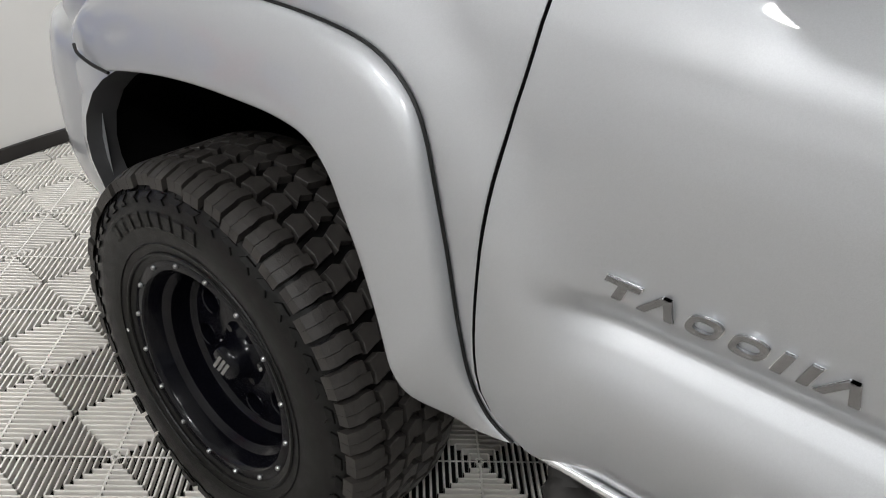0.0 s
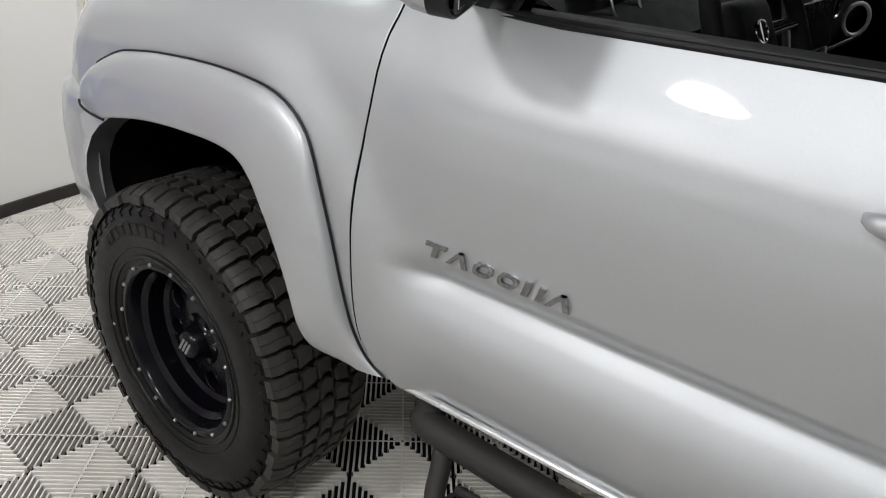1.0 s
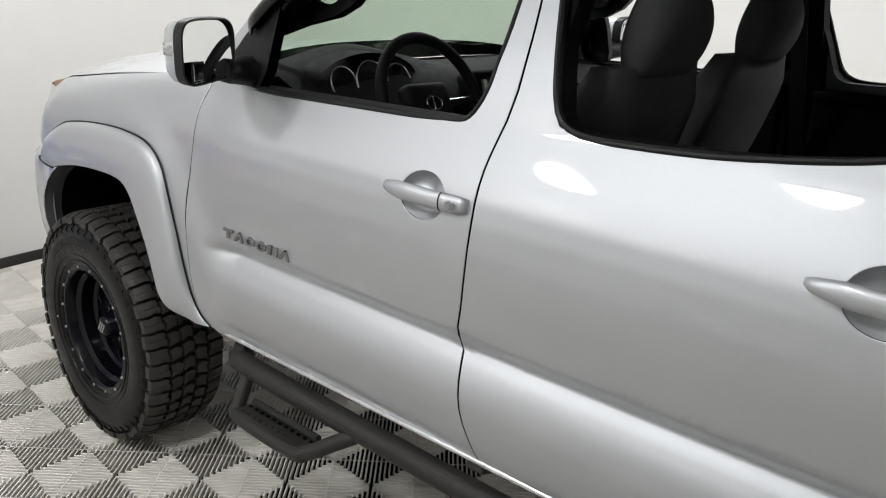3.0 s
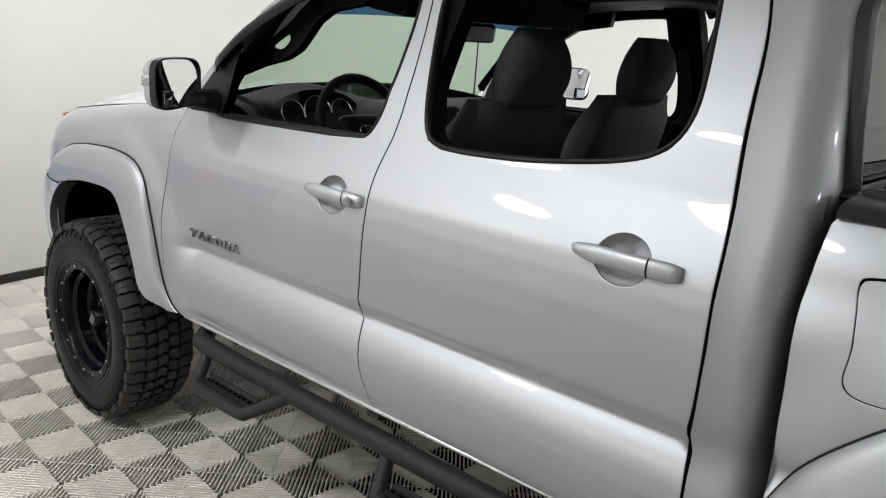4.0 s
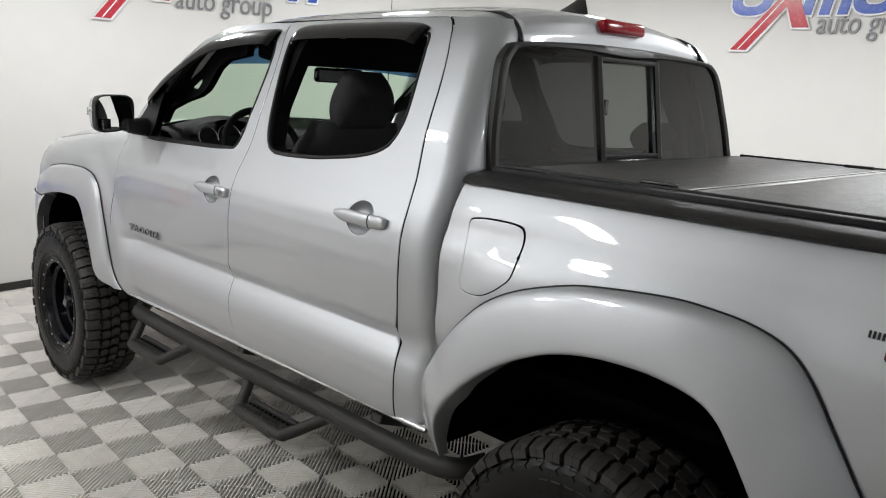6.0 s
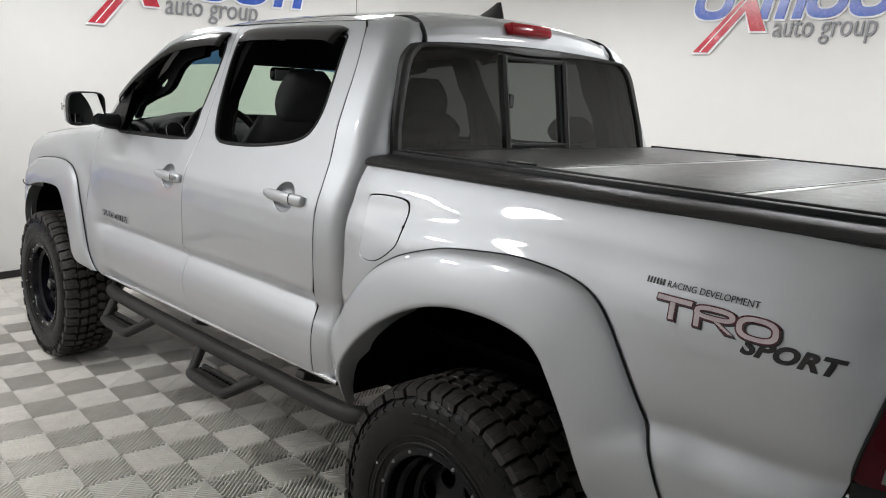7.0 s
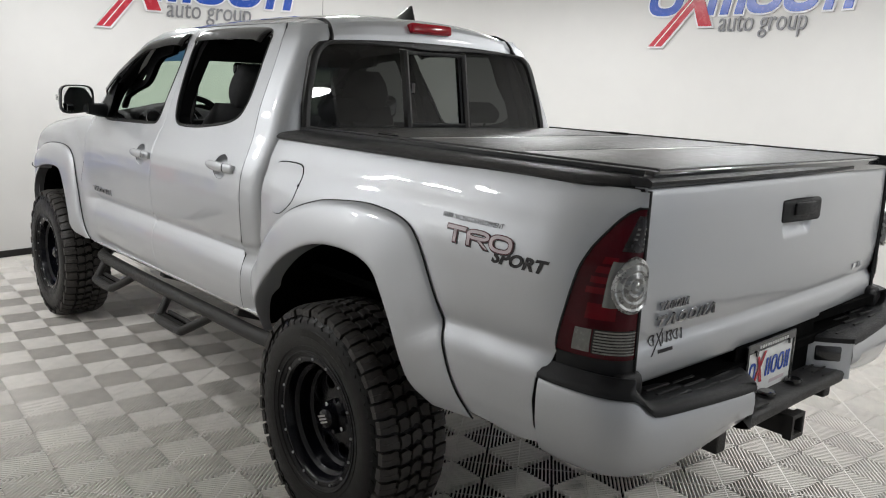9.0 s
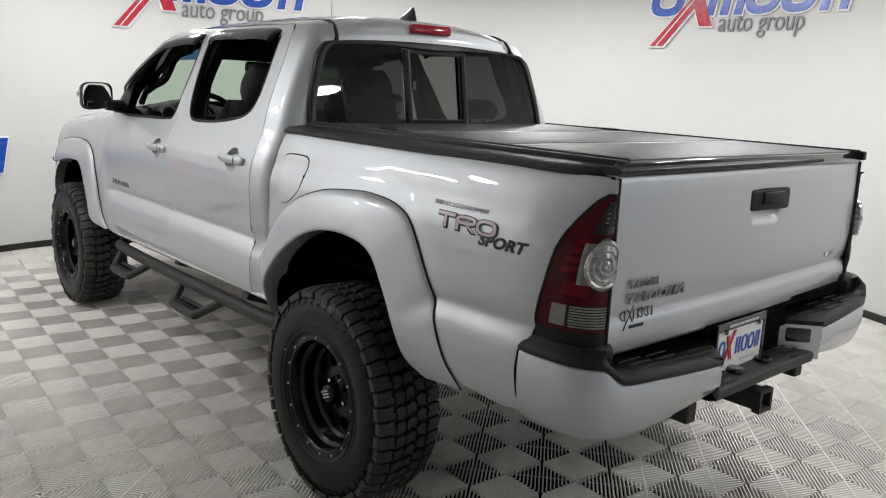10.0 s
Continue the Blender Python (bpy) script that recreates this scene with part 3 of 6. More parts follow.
    tail_edge = [(4.350, 1.345), (4.366, 1.307), (4.351, 1.298), (4.332, 1.283), (4.313, 1.262), (4.290, 1.233), (4.272, 1.20), (4.255, 1.15), (4.246, 1.11), (4.232, 1.05), (4.220, 1.0), (4.204, .925), (4.188, .865), (4.168, .845), (4.160, .78), (4.165, .71), (4.185, .668), (4.10, .655)]
    outline = [(2.674, 1.20), (2.684, 1.332), (2.69, 1.341), (3.5, 1.344)] + tail_edge + arch[::-1][1:]
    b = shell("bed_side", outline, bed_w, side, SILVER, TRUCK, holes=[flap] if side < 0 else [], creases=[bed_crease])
    for v in b.data.vertices:
        v.co.x -= .065 * float(step(3.85, 4.3, v.co.x)) * (side > 0)
    if side < 0:
        cx, cz = np.mean([p[0] for p in flap]), np.mean([p[1] for p in flap])
        small = [(cx + (x - cx) * .95, cz + (z - cz) * .95) for x, z in flap]
        f = shell("fuel_flap", small, bed_w, side, SILVER, TRUCK, lift=0.001)
        # another near-black tube paints shade into the flap's gap
        path = [(x, -bed_w(np.array([x]), np.array([z]))[0] + .010, z) for x, z in flap]
        part("gap_backing", tube_bm([(x, y, z) for x, y, z in path], 0.0065, 6, closed=True), VOID, f)
        part("finger_notch", box_bm((.008, .016, .014), (2.950, -.882, 1.192), .004), VOID, f)
    # wheel arch flares
    for nm, co, ci, wf in (("front_flare", FLARE_F_OUT, FLARE_F_IN, cab_w), ("rear_flare", FLARE_R_OUT, FLARE_R_IN, bed_w)):
        n = 90
        a, c = resample(co, n), resample(ci, n)
        wa = wf(a[:, 0], a[:, 1])
        prof = [(0, 0, .0015), (.012, .14, 0), (.035, .30, 0), (.08, .44, 0), (.16, .56, 0), (.28, .67, 0), (.45, .79, 0), (.62, .885, 0), (.78, .955, 0), (.90, .992, 0), (.96, .995, 0), (.99, .95, 0), (1.003, .80, 0), (1.0, 0.0, -.02)]
        e = np.linspace(0, 1, n)
        fade = 1 - .80 * step(.84, 1.0, e) - (.80 * (1 - step(0, .12, e)) if nm[0] == "r" else 0)
        lip = wa + (.972 - wa) * fade
        soft_edge = step(.56, .74, e) * (nm[0] == "r")
        rings = []
        for u, s, o in prof:
            q = a + (c - a) * u
            rings.append([(x, side * (w + o + (lp - w) * (s - k * (s - u) * .62)), z) for (x, z), w, lp, k in zip(q, wa, lip, soft_edge)])
        fl = part(nm, loft_bm(rings), SILVER, TRUCK, "body-coloured wheel arch flare", smooth=True, angle=75)
        path = [(x, side * (w + .003), z) for (x, z), w in zip(a, wa)]
        part("gasket", tube_bm(path[9 if nm[0] == "f" else 0:], 0.0029, 6), SEAL_AND_SHADE, fl, "thin black rubber gasket", smooth=True)
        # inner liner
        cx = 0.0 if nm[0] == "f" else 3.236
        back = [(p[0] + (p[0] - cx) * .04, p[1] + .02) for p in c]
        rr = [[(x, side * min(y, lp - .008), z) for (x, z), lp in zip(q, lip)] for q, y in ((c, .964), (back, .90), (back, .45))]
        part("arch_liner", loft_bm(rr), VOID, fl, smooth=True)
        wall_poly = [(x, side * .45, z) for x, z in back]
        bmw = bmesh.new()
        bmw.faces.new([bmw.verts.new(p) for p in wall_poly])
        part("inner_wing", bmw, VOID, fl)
    # sill
    xs = np.linspace(.63, 2.66, 30)
    rings = [[(x, side * y, zline(x) + z) for y, z in ((.850, .010), (.866, .006), (.874, -.004), (.872, -.016), (.855, -.030), (.80, -.034), (.70, -.02), (.70, .03))] for x in xs]
    part("rocker_sill", loft_bm(rings, closed=True, caps=True), SILVER, TRUCK, smooth=True)
    # the bead is body paint made brighter, so its highlight is painted in
    part("sill_bead", tube_bm([(x, side * .884, zline(x) + .001) for x in np.linspace(.64, 2.655, 40)], .0085, 10), SILL_GLINT, TRUCK, "rounded sill edge, its highlight put in as brighter paint", smooth=True)
    # cab rear corner, wrapping round to the back
    rings = []
    for z in np.r_[np.linspace(.64, 1.30, 16), np.linspace(1.33, 1.80, 14)]:
        gx = np.interp(-z, [-p[1] for p in GAP_C], [p[0] for p in GAP_C]) + G
        w = cab_w(np.array([gx]), np.array([z]))[0]
        xb = 2.660 if z < 1.36 else np.interp(z, [1.36, 1.73, 1.76, 1.80], [2.660, 2.602, 2.592, 2.560])
        yw = np.interp(z, [.6, 1.36, 1.40, 1.60, 1.70, 1.745, 1.80], [.60, .60, .70, .655, .615, .50, .48])
        wb = w - .012
        r = min(.085, (xb - gx) * .8)
        row = [(gx, side * (w - .02), z), (gx + .0015, side * w, z)]
        for k in range(9):
            t = math.pi / 2 * k / 8
            row.append((xb - r + r * math.sin(t), side * (wb - r + r * math.cos(t)), z))
        row += [(xb, side * (wb - r + (yw - wb + r) * q), z) for q in (.33, .66, 1.0)]
        rings.append(row)
    part("cab_corner", loft_bm(rings), SILVER, TRUCK, smooth=True, angle=70)

# roof
XS = [.98, 1.06, 1.2, 1.4, 1.7, 2.0, 2.25, 2.42, 2.50, 2.545, 2.572, 2.588, 2.594]
ZC = [1.806, 1.833, 1.858, 1.874, 1.884, 1.886, 1.880, 1.868, 1.857, 1.843, 1.820, 1.778, 1.744]
ZE = [1.700, 1.752, 1.792, 1.806, 1.808, 1.808, 1.806, 1.802, 1.797, 1.788, 1.775, 1.755, 1.732]


def roof_edge(x, ze):
    return min(.612 if x < 2.45 else .612 - (x - 2.45) * .75, float(cab_w(np.array([x]), np.array([ze]))[0]) - .004)


def roof_z(x, y):
    zc, ze = np.interp(x, XS, ZC), np.interp(x, XS, ZE)
    return float(zc - (zc - ze) * (abs(y) / roof_edge(x, ze)) ** 2.6)


rings = []
for x, zc, ze in zip(*(np.interp(np.linspace(0, 12, 60), range(13), v) for v in (XS, ZC, ZE))):
    ye = .612 if x < 2.45 else .612 - (x - 2.45) * .62
    ye = min(ye, cab_w(np.array([x]), np.array([ze]))[0] - .004)
    rings.append([(x + (.10 * (y / .61) ** 2 if x < 1.15 else .10 * (y / .61) ** 2 * max(0, 1 - (x - 1.15) / .3)), y, zc - (zc - ze) * (abs(y) / ye) ** 2.6) for y in np.linspace(-ye, ye, 33)])
part("roof", loft_bm(rings), SILVER, TRUCK, smooth=True, angle=75)
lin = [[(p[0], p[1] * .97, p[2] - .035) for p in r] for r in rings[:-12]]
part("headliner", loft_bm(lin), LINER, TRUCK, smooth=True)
for side in (-1, 1):
    # black roof channel that runs down to the rear window
    path = [(x, side * .50, roof_z(x, .50) - .009) for x in (1.5, 2.0, 2.30, 2.40)]
    path += [(x, side * y, z) for x, y, z in ((2.485, .499, 1.818), (2.530, .505, 1.806), (2.563, .516, 1.789), (2.583, .521, 1.768), (2.594, .524, 1.748), (2.604, .532, 1.732))]
    part("roof_channel", tube_bm(smooth_path(path, 5), .010, 8), SEAL_AND_SHADE, TRUCK, smooth=True)
    # windscreen pillar
    rows = []
    line = smooth_path([(.60, 0, 1.325), (.73, 0, 1.50), (.90, 0, 1.660), (1.06, 0, 1.742), (1.22, 0, 1.773), (1.40, 0, 1.785), (1.60, 0, 1.792), (1.80, 0, 1.788)], 5)
    for x, _, z in line:
        y = cab_w(np.array([x + .02]), np.array([z]))[0]
        rows.append([(x + .035, side * (y + .001), z - .004), (x - .005, side * (y - .004), z + .006), (x - .045, side * (y - .035), z + .012), (x - .075, side * (y - .085), z + .010), (x - .06, side * (y - .10), z - .02), (x + .03, side * (y - .05), z - .045)])
    part("screen_pillar", loft_bm(rows, closed=True, caps=True), SILVER, TRUCK, smooth=True, angle=60)
    # centre and rear pillars inside
    for x0, x1 in ((1.545, 1.68), (2.36, 2.47)):
        rows = [[(x0 + .03 * (z < 1.5), side * (cab_w(np.array([1.6]), np.array([z]))[0] - d), z) if k == 0 else (x1, side * (cab_w(np.array([1.6]), np.array([z]))[0] - d), z) for k, d in ((0, .03), (1, .03), (1, .085), (0, .085))] for z in np.linspace(.9, 1.79, 10)]
        part("inner_pillar", loft_bm(rows, closed=True, caps=True), DASH, TRUCK)

# bonnet
rings = []
for x in np.r_[np.linspace(-.72, -.5, 8), np.linspace(-.4, .55, 20)]:
    zh = float(hood_z(x))
    w = cab_w(np.array([x]), np.array([zh - .006]))[0]
    up = .075 * min(1, (x + .95) / .5)
    rings.append([(x - .13 * (1 - (abs(y) / w) ** 2), y, zh - .006 + up * (1 - (abs(y) / w) ** 3.0)) for y in np.linspace(-w, w, 29)])
part("bonnet", loft_bm(rings), SILVER, TRUCK, smooth=True)
# front face: grille, bumper
rows = []
for z, bul in ((.585, -.02), (.61, .03), (.66, .065), (.74, .08), (.82, .08), (.89, .06), (.93, .03), (.945, -.03), (.95, -.14)):
    row = []
    for t in np.linspace(-1, 1, 41):
        a = t * math.pi / 2
        y = .925 * math.copysign(abs(math.sin(a)) ** .55, t)
        x = -.34 - (.47 + bul) * abs(math.cos(a)) ** .8
        row.append((x + (.10 if bul < -.1 else 0), y * (.985 + .2 * min(bul, .075)), z))
    rows.append(row)
fb = part("front_bumper", loft_bm(rows), SILVER, TRUCK, smooth=True)
for side in (-1, 1):
    lipo = [(-.318, .938, .625), (-.335, .948, .665), (-.354, .954, .72), (-.358, .955, .765), (-.345, .955, .815), (-.305, .955, .872), (-.258, .956, .910), (-.208, .956, .939)]
    r0 = [(min(x - .05, -.36 - .05 * (z < .9)), side * (y - .030), min(z + .02 * (z > .8), .955)) for x, y, z in lipo]
    rm = [(x - .02, side * (y - .004), z) for x, y, z in lipo]
    r1 = [(x, side * y, z) for x, y, z in lipo]
    r2 = [(x + .006, side * (y - .058), z - .006) for x, y, z in lipo]
    part("bumper_corner", loft_bm([r0, rm, r1]), SILVER, fb, smooth=True)
    part("arch_edge", loft_bm([r1, r2]), LIP_GREY, fb, "dark grey plastic arch edge", smooth=True)
    part("splash_panel", loft_bm([[(x, side * (y - .056), z - .006) for x, y, z in lipo], [(x - .01, side * .42, z) for x, y, z in lipo]]), VOID, fb, smooth=True)
    part("bumper_seam", tube_bm(smooth_path([(-.318, side * .966, .960), (-.295, side * .974, .951), (-.25, side * .975, .943), (-.205, side * .972, .939)], 5), .0032, 6), SEAL_AND_SHADE, fb, smooth=True)
    # the head lamp
    hl = []
    for z, s in ((.985, .0), (1.02, .012), (1.07, .018), (1.12, .014), (1.165, .0)):
        hl.append([(x, side * (y + s), z) for x, y in ((-.545 + (z - 1.07) * .2, .80), (-.62, .775), (-.69, .73), (-.75, .66), (-.80, .54))])
    part("headlight", loft_bm(hl), AMBER, TRUCK, "clear headlight with amber corner", smooth=True)
part("grille", box_bm((.06, 1.15, .20), (-.80, 0, 1.04), .02), GLOSS_BLACK, TRUCK)
part("radiator_support", box_bm((.10, 1.5, .50), (-.66, 0, .78), .02), VOID, TRUCK)

# windscreen
rows, band = [], []
for t in np.linspace(0, 1, 24):
    row = []
    for s in np.linspace(-1, 1, 21):
        y0, y1 = .72 * s, .60 * s
        x0, x1 = .36 + .16 * s * s, 1.02 + .12 * s * s
        z0, z1 = 1.325, 1.835 - .055 * s * s
        row.append((x0 + (x1 - x0) * t, y0 + (y1 - y0) * t, z0 + (z1 - z0) * t + .03 * math.sin(math.pi * t)))
    rows.append(row)
def facing(ob, way):
    """Turns an open sheet's faces towards way."""
    bm = bmesh.new()
    bm.from_mesh(ob.data)
    if sum((f.normal.dot(way) for f in bm.faces)) < 0:
        bmesh.ops.reverse_faces(bm, faces=bm.faces[:])
    bm.to_mesh(ob.data)
    bm.free()
    return ob


ws = part("windscreen", loft_bm(rows[:15]), SCREEN_GLASS, TRUCK, "green tinted windscreen glass", smooth=True)
ws.visible_shadow = False
facing(ws, Vector((1, 0, -1)))
sb = part("shade_band", loft_bm(rows[14:]), BAND_GLASS, TRUCK, "blue windscreen shade band", smooth=True)
sb.visible_shadow = False
facing(sb, Vector((1, 0, -1)))

# cab back with the sliding rear window
def back_x(z):
    return float(np.interp(z, [.6, 1.36, 1.73, 1.76, 1.80], [2.660, 2.660, 2.602, 2.592, 2.560]))


part("cab_back", loft_bm([[(back_x(z) - .002, y, z) for y in (-.78, 0, .78)] for z in (.62, .9, 1.2, 1.372)]), SILVER, TRUCK)
WIN = [(-.700, 1.375), (-.690, 1.47), (-.66, 1.59), (-.632, 1.675), (-.60, 1.712), (-.55, 1.731), (-.30, 1.746), (0, 1.750), (.30, 1.746), (.55, 1.731), (.60, 1.712), (.632, 1.675), (.66, 1.59), (.690, 1.47), (.700, 1.375), (.67, 1.360), (0, 1.356), (-.67, 1.360)]
outer = resample(WIN + [WIN[0]], 120)[:-1]
cw = np.array([0, 1.55])


def ring_at(shrink, dx):
    q = outer.copy()
    d = cw - q
    d /= np.linalg.norm(d, axis=1)[:, None]
    q = q + d * shrink
    return [(back_x(z) + dx, y, z) for y, z in q]


rw = part("rear_window_frame", loft_bm([ring_at(-.006, -.012), ring_at(-.004, .018), ring_at(.008, .025), ring_at(.026, .022), ring_at(.034, .012), ring_at(.036, -.004)], closed=True), CAP_PLASTIC, TRUCK, "black rubber rear window surround", smooth=True)


def pane(name, y0, y1, z0f, z1f, dx, material, parent):
    rows = []
    for t in np.linspace(0, 1, 9):
        row = []
        for s in np.linspace(0, 1, 12):
            y = y0 + (y1 - y0) * s
            z0, z1 = z0f(y), z1f(y)
            z = z0 + (z1 - z0) * t
            row.append((back_x(z) + dx, y, z))
        rows.append(row)
    return facing(part(name, loft_bm(rows), material, parent, smooth=True), Vector((1, 0, 0)))


def pane_side(name, sgn):
    rows = []
    for t in np.linspace(0, 1, 12):
        z = 1.380 + (1.730 - 1.380) * t
        ymax = float(np.interp(z, [1.380, 1.47, 1.59, 1.66, 1.70, 1.730], [.682, .672, .645, .620, .588, .54]))
        row = []
        for s in np.linspace(0, 1, 9):
            y = .19 + (max(ymax, .19) - .19) * s
            row.append((back_x(z) + .013, sgn * y, z))
        rows.append(row)
    return facing(part(name, loft_bm(rows), REAR_GLASS, rw, "dark tinted fixed glass", smooth=True), Vector((1, 0, 0)))


for sg in (-1, 1):
    pane_side("fixed_pane", sg).visible_shadow = False
pane("sliding_pane", -.15, .17, lambda y: 1.40, lambda y: 1.705, .002, SLIDER_GLASS, rw).visible_shadow = False
for y0, y1, dx, m in ((-.172, -.146, .018, CAP_PLASTIC), (.168, .196, .018, CAP_PLASTIC), (.150, .168, .010, GLOSS_BLACK)):
    part("slider_post", loft_bm([[(back_x(z) + dx, y0, z), (back_x(z) + dx + .006, (y0 + y1) / 2, z), (back_x(z) + dx, y1, z), (back_x(z) - .01, y1, z), (back_x(z) - .01, y0, z)] for z in np.linspace(1.385, 1.718, 10)], closed=True, caps=True), m, rw, smooth=True)
for z in (1.395, 1.708):
    part("slider_rail", box_bm((.016, .33, .016), (back_x(z) + .010, .01, z), .004), BLACK_PLASTIC, rw)
part("latch", box_bm((.015, .022, .05), (back_x(1.55) + .004, -.125, 1.555), .005), GLOSS_BLACK, rw)
for y in (-.55, .55):
    part("window_clip", box_bm((.03, .05, .02), (2.675, y, 1.352), .005), BLACK_PLASTIC, rw)
# third brake light, fin aerial and mast
part("high_brake_light", box_bm((.05, .235, .044), (2.578, .006, 1.815), .012, (0, -12, 0), 3), BRAKE_RED, TRUCK, "red high-level brake light", smooth=True)
rows = []
for h, x0, x1, w in ((0, 2.235, 2.40, .036), (.018, 2.265, 2.398, .026), (.038, 2.31, 2.392, .014), (.056, 2.345, 2.386, .008), (.066, 2.362, 2.384, .004)):
    rows.append([(x0 + (x1 - x0) * (.5 - .5 * math.cos(a)), .055 + w * math.sin(a) * (.35 + .65 * (.5 - .5 * math.cos(a))), 1.868 + h) for a in (2 * math.pi * k / 20 for k in range(20))])
part("fin_aerial", loft_bm(rows, closed=True, caps=True), GLOSS_BLACK, TRUCK, "black shark-fin aerial", smooth=True)
part("mast_aerial", tube_bm([(.47, .76, 1.28), (.485, .755, 1.7), (.507, .743, 2.12)], [.004, .0025, .0018], 6), BLACK_PLASTIC, TRUCK, "thin black mast aerial")


# ---- bed, tail and bumper ----
def skew(x, y):
    """The tail stands very slightly askew to the sides."""
    return x - .042 * (y + .77)


# rail caps and bed cover
for side in (-1, 1):
    rows = []
    for x in np.r_[np.linspace(2.69, 4.30, 36), 4.325, 4.345, 4.358]:
        e = min(1, (x - 2.67) / .06) * min(1, (4.385 - x) / .05) ** .5
        f = 1 - float(step(4.27, 4.365, x))
        rows.append([(x - .065 * float(step(3.85, 4.3, x)) * (side > 0), side * (y - 1.4 * max(0, x - 4.15) ** 2), z) for y, z in ((.72, 1.350), (.795 + .022 * f, 1.341), (.797 + .030 * f, 1.345), (.797 + .034 * f, 1.353), (.797 + .025 * f, 1.362), (.785 + .020 * f, 1.367 + .003 * e), (.765, 1.372 + .003 * e), (.72, 1.375))])
    part("rail_cap", loft_bm(rows, closed=True, caps=True), CAP_PLASTIC, TRUCK, "black plastic bed rail cap", smooth=True)
COVER = thing("bed_cover", "black folding bed cover of three vinyl panels on the truck bed", "cover", at=(0, 0, -.012))
edges = [2.72, 3.27, 3.82, 4.335]
for x0, x1 in zip(edges, edges[1:]):
    p = part("cover_panel", box_bm((x1 - x0 - .05, 1.42, .022), ((x0 + x1) / 2, 0, 1.389), .006), TONNEAU, COVER, smooth=True)
for x in edges[1:-1]:
    part("hinge_strip", box_bm((.046, 1.42, .016), (x, 0, 1.3925), .004), STRIP, COVER, "grey aluminium hinge strip", smooth=True)
    part("hinge_seam", box_bm((.006, 1.42, .004), (x, 0, 1.400), .001), SEAL_AND_SHADE, COVER)
for y in (-.725, .725):
    part("side_rail", box_bm((1.64, .03, .034), (3.53, y, 1.384), .006), BLACK_PLASTIC, COVER, smooth=True)
    part("side_seal", box_bm((1.62, .016, .012), (3.53, y * .965, 1.400), .004), SEAL_AND_SHADE, COVER)
part("front_bar", box_bm((.05, 1.44, .026), (2.715, 0, 1.384), .006), BLACK_PLASTIC, COVER, smooth=True)
part("rear_bar", box_bm((.035, 1.50, .038), (4.330, 0, 1.378), .008, (0, 0, 1.2)), GLOSS_BLACK, COVER, smooth=True)
for y, x in ((-.735, 4.345), (.735, 4.30)):
    part("corner_clamp", box_bm((.03, .028, .04), (x, y, 1.382), .006), STEP_BLACK, COVER)
for y in (-.66, .66):
    part("latch", box_bm((.10, .018, .012), (3.18, y, 1.404), .004), GLOSS_BLACK, COVER)

# bed box under the cover
part("bed_floor", box_bm((1.66, 1.50, .03), (3.51, 0, .86)), VOID, TRUCK)
part("bed_front", box_bm((.03, 1.60, .62), (2.70, 0, 1.03)), VOID, TRUCK)

# tailgate: a profile swept across, bowed in plan
TG = [(.000, 1.350), (.006, 1.345), (.010, 1.33), (.012, 1.25), (.013, 1.15), (.012, 1.06), (.006, 1.00), (-.003, .968), (-.005, .958), (.006, .943), (.010, .925), (.010, .866), (.004, .854), (-.006, .850), (-.04, .850), (-.04, 1.35)]


def tail_x(y):
    return skew(4.372, y) + .018 * (1 - (y / .77) ** 2)


def scoop(y, z):
    """Depth of the hand recess under the handle."""
    u = abs(y - .025) / (.108 - .25 * max(0, 1.225 - z))
    return .020 * float(step(1.162, 1.205, z)) * (1 - float(step(1.262, 1.275, z))) * (1 - float(step(.80, 1.0, u)))


TG_FINE = [(float(np.interp(-z, [-q[1] for q in TG[:14]], [q[0] for q in TG[:14]])), float(z)) for z in np.r_[np.linspace(1.28, 1.15, 27)]]
TG_CUT = TG[:3] + TG_FINE + TG[5:]
rows = []
for y in np.r_[np.linspace(-.768, -.10, 16), np.linspace(-.09, .14, 47), np.linspace(.15, .806, 16)]:
    rows.append([(tail_x(y) + d - .012 - scoop(y, z), y, z) for d, z in TG_CUT[:-2]] + [(tail_x(y) + d - .012, y, z) for d, z in TG_CUT[-2:]])
GATE = part("tailgate", loft_bm(rows, closed=True, caps=True), SILVER, TRUCK, "silver tailgate", smooth=True, angle=50)
rows = [[(tail_x(y) + d, y, z) for d, z in ((-.06, 1.352), (-.004, 1.352), (.004, 1.357), (.004, 1.366), (-.01, 1.374), (-.06, 1.374))] for y in np.linspace(-.775, .80, 31)]
part("tailgate_cap", loft_bm(rows, closed=True, caps=True), BLACK_PLASTIC, GATE, "black tailgate top cap", smooth=True)
hx = tail_x(0.03)
part("handle_bezel", box_bm((.022, .235, .072), (hx + .002, .025, 1.247), .012, (0, 0, -2.4), 3), BLACK_PLASTIC, GATE, "black tailgate handle", smooth=True)
part("handle_lever", box_bm((.014, .12, .040), (hx + .014, .035, 1.252), .006, (0, 0, -2.4)), BLACK_PLASTIC, GATE, smooth=True)

# tail lamps: lenses wrapped round the corner
LAMP_EDGE = [(.925, 4.207), (.96, 4.212), (1.0, 4.221), (1.05, 4.233), (1.11, 4.247), (1.15, 4.256), (1.20, 4.273), (1.233, 4.291), (1.262, 4.314), (1.283, 4.333), (1.298, 4.352), (1.307, 4.370)]


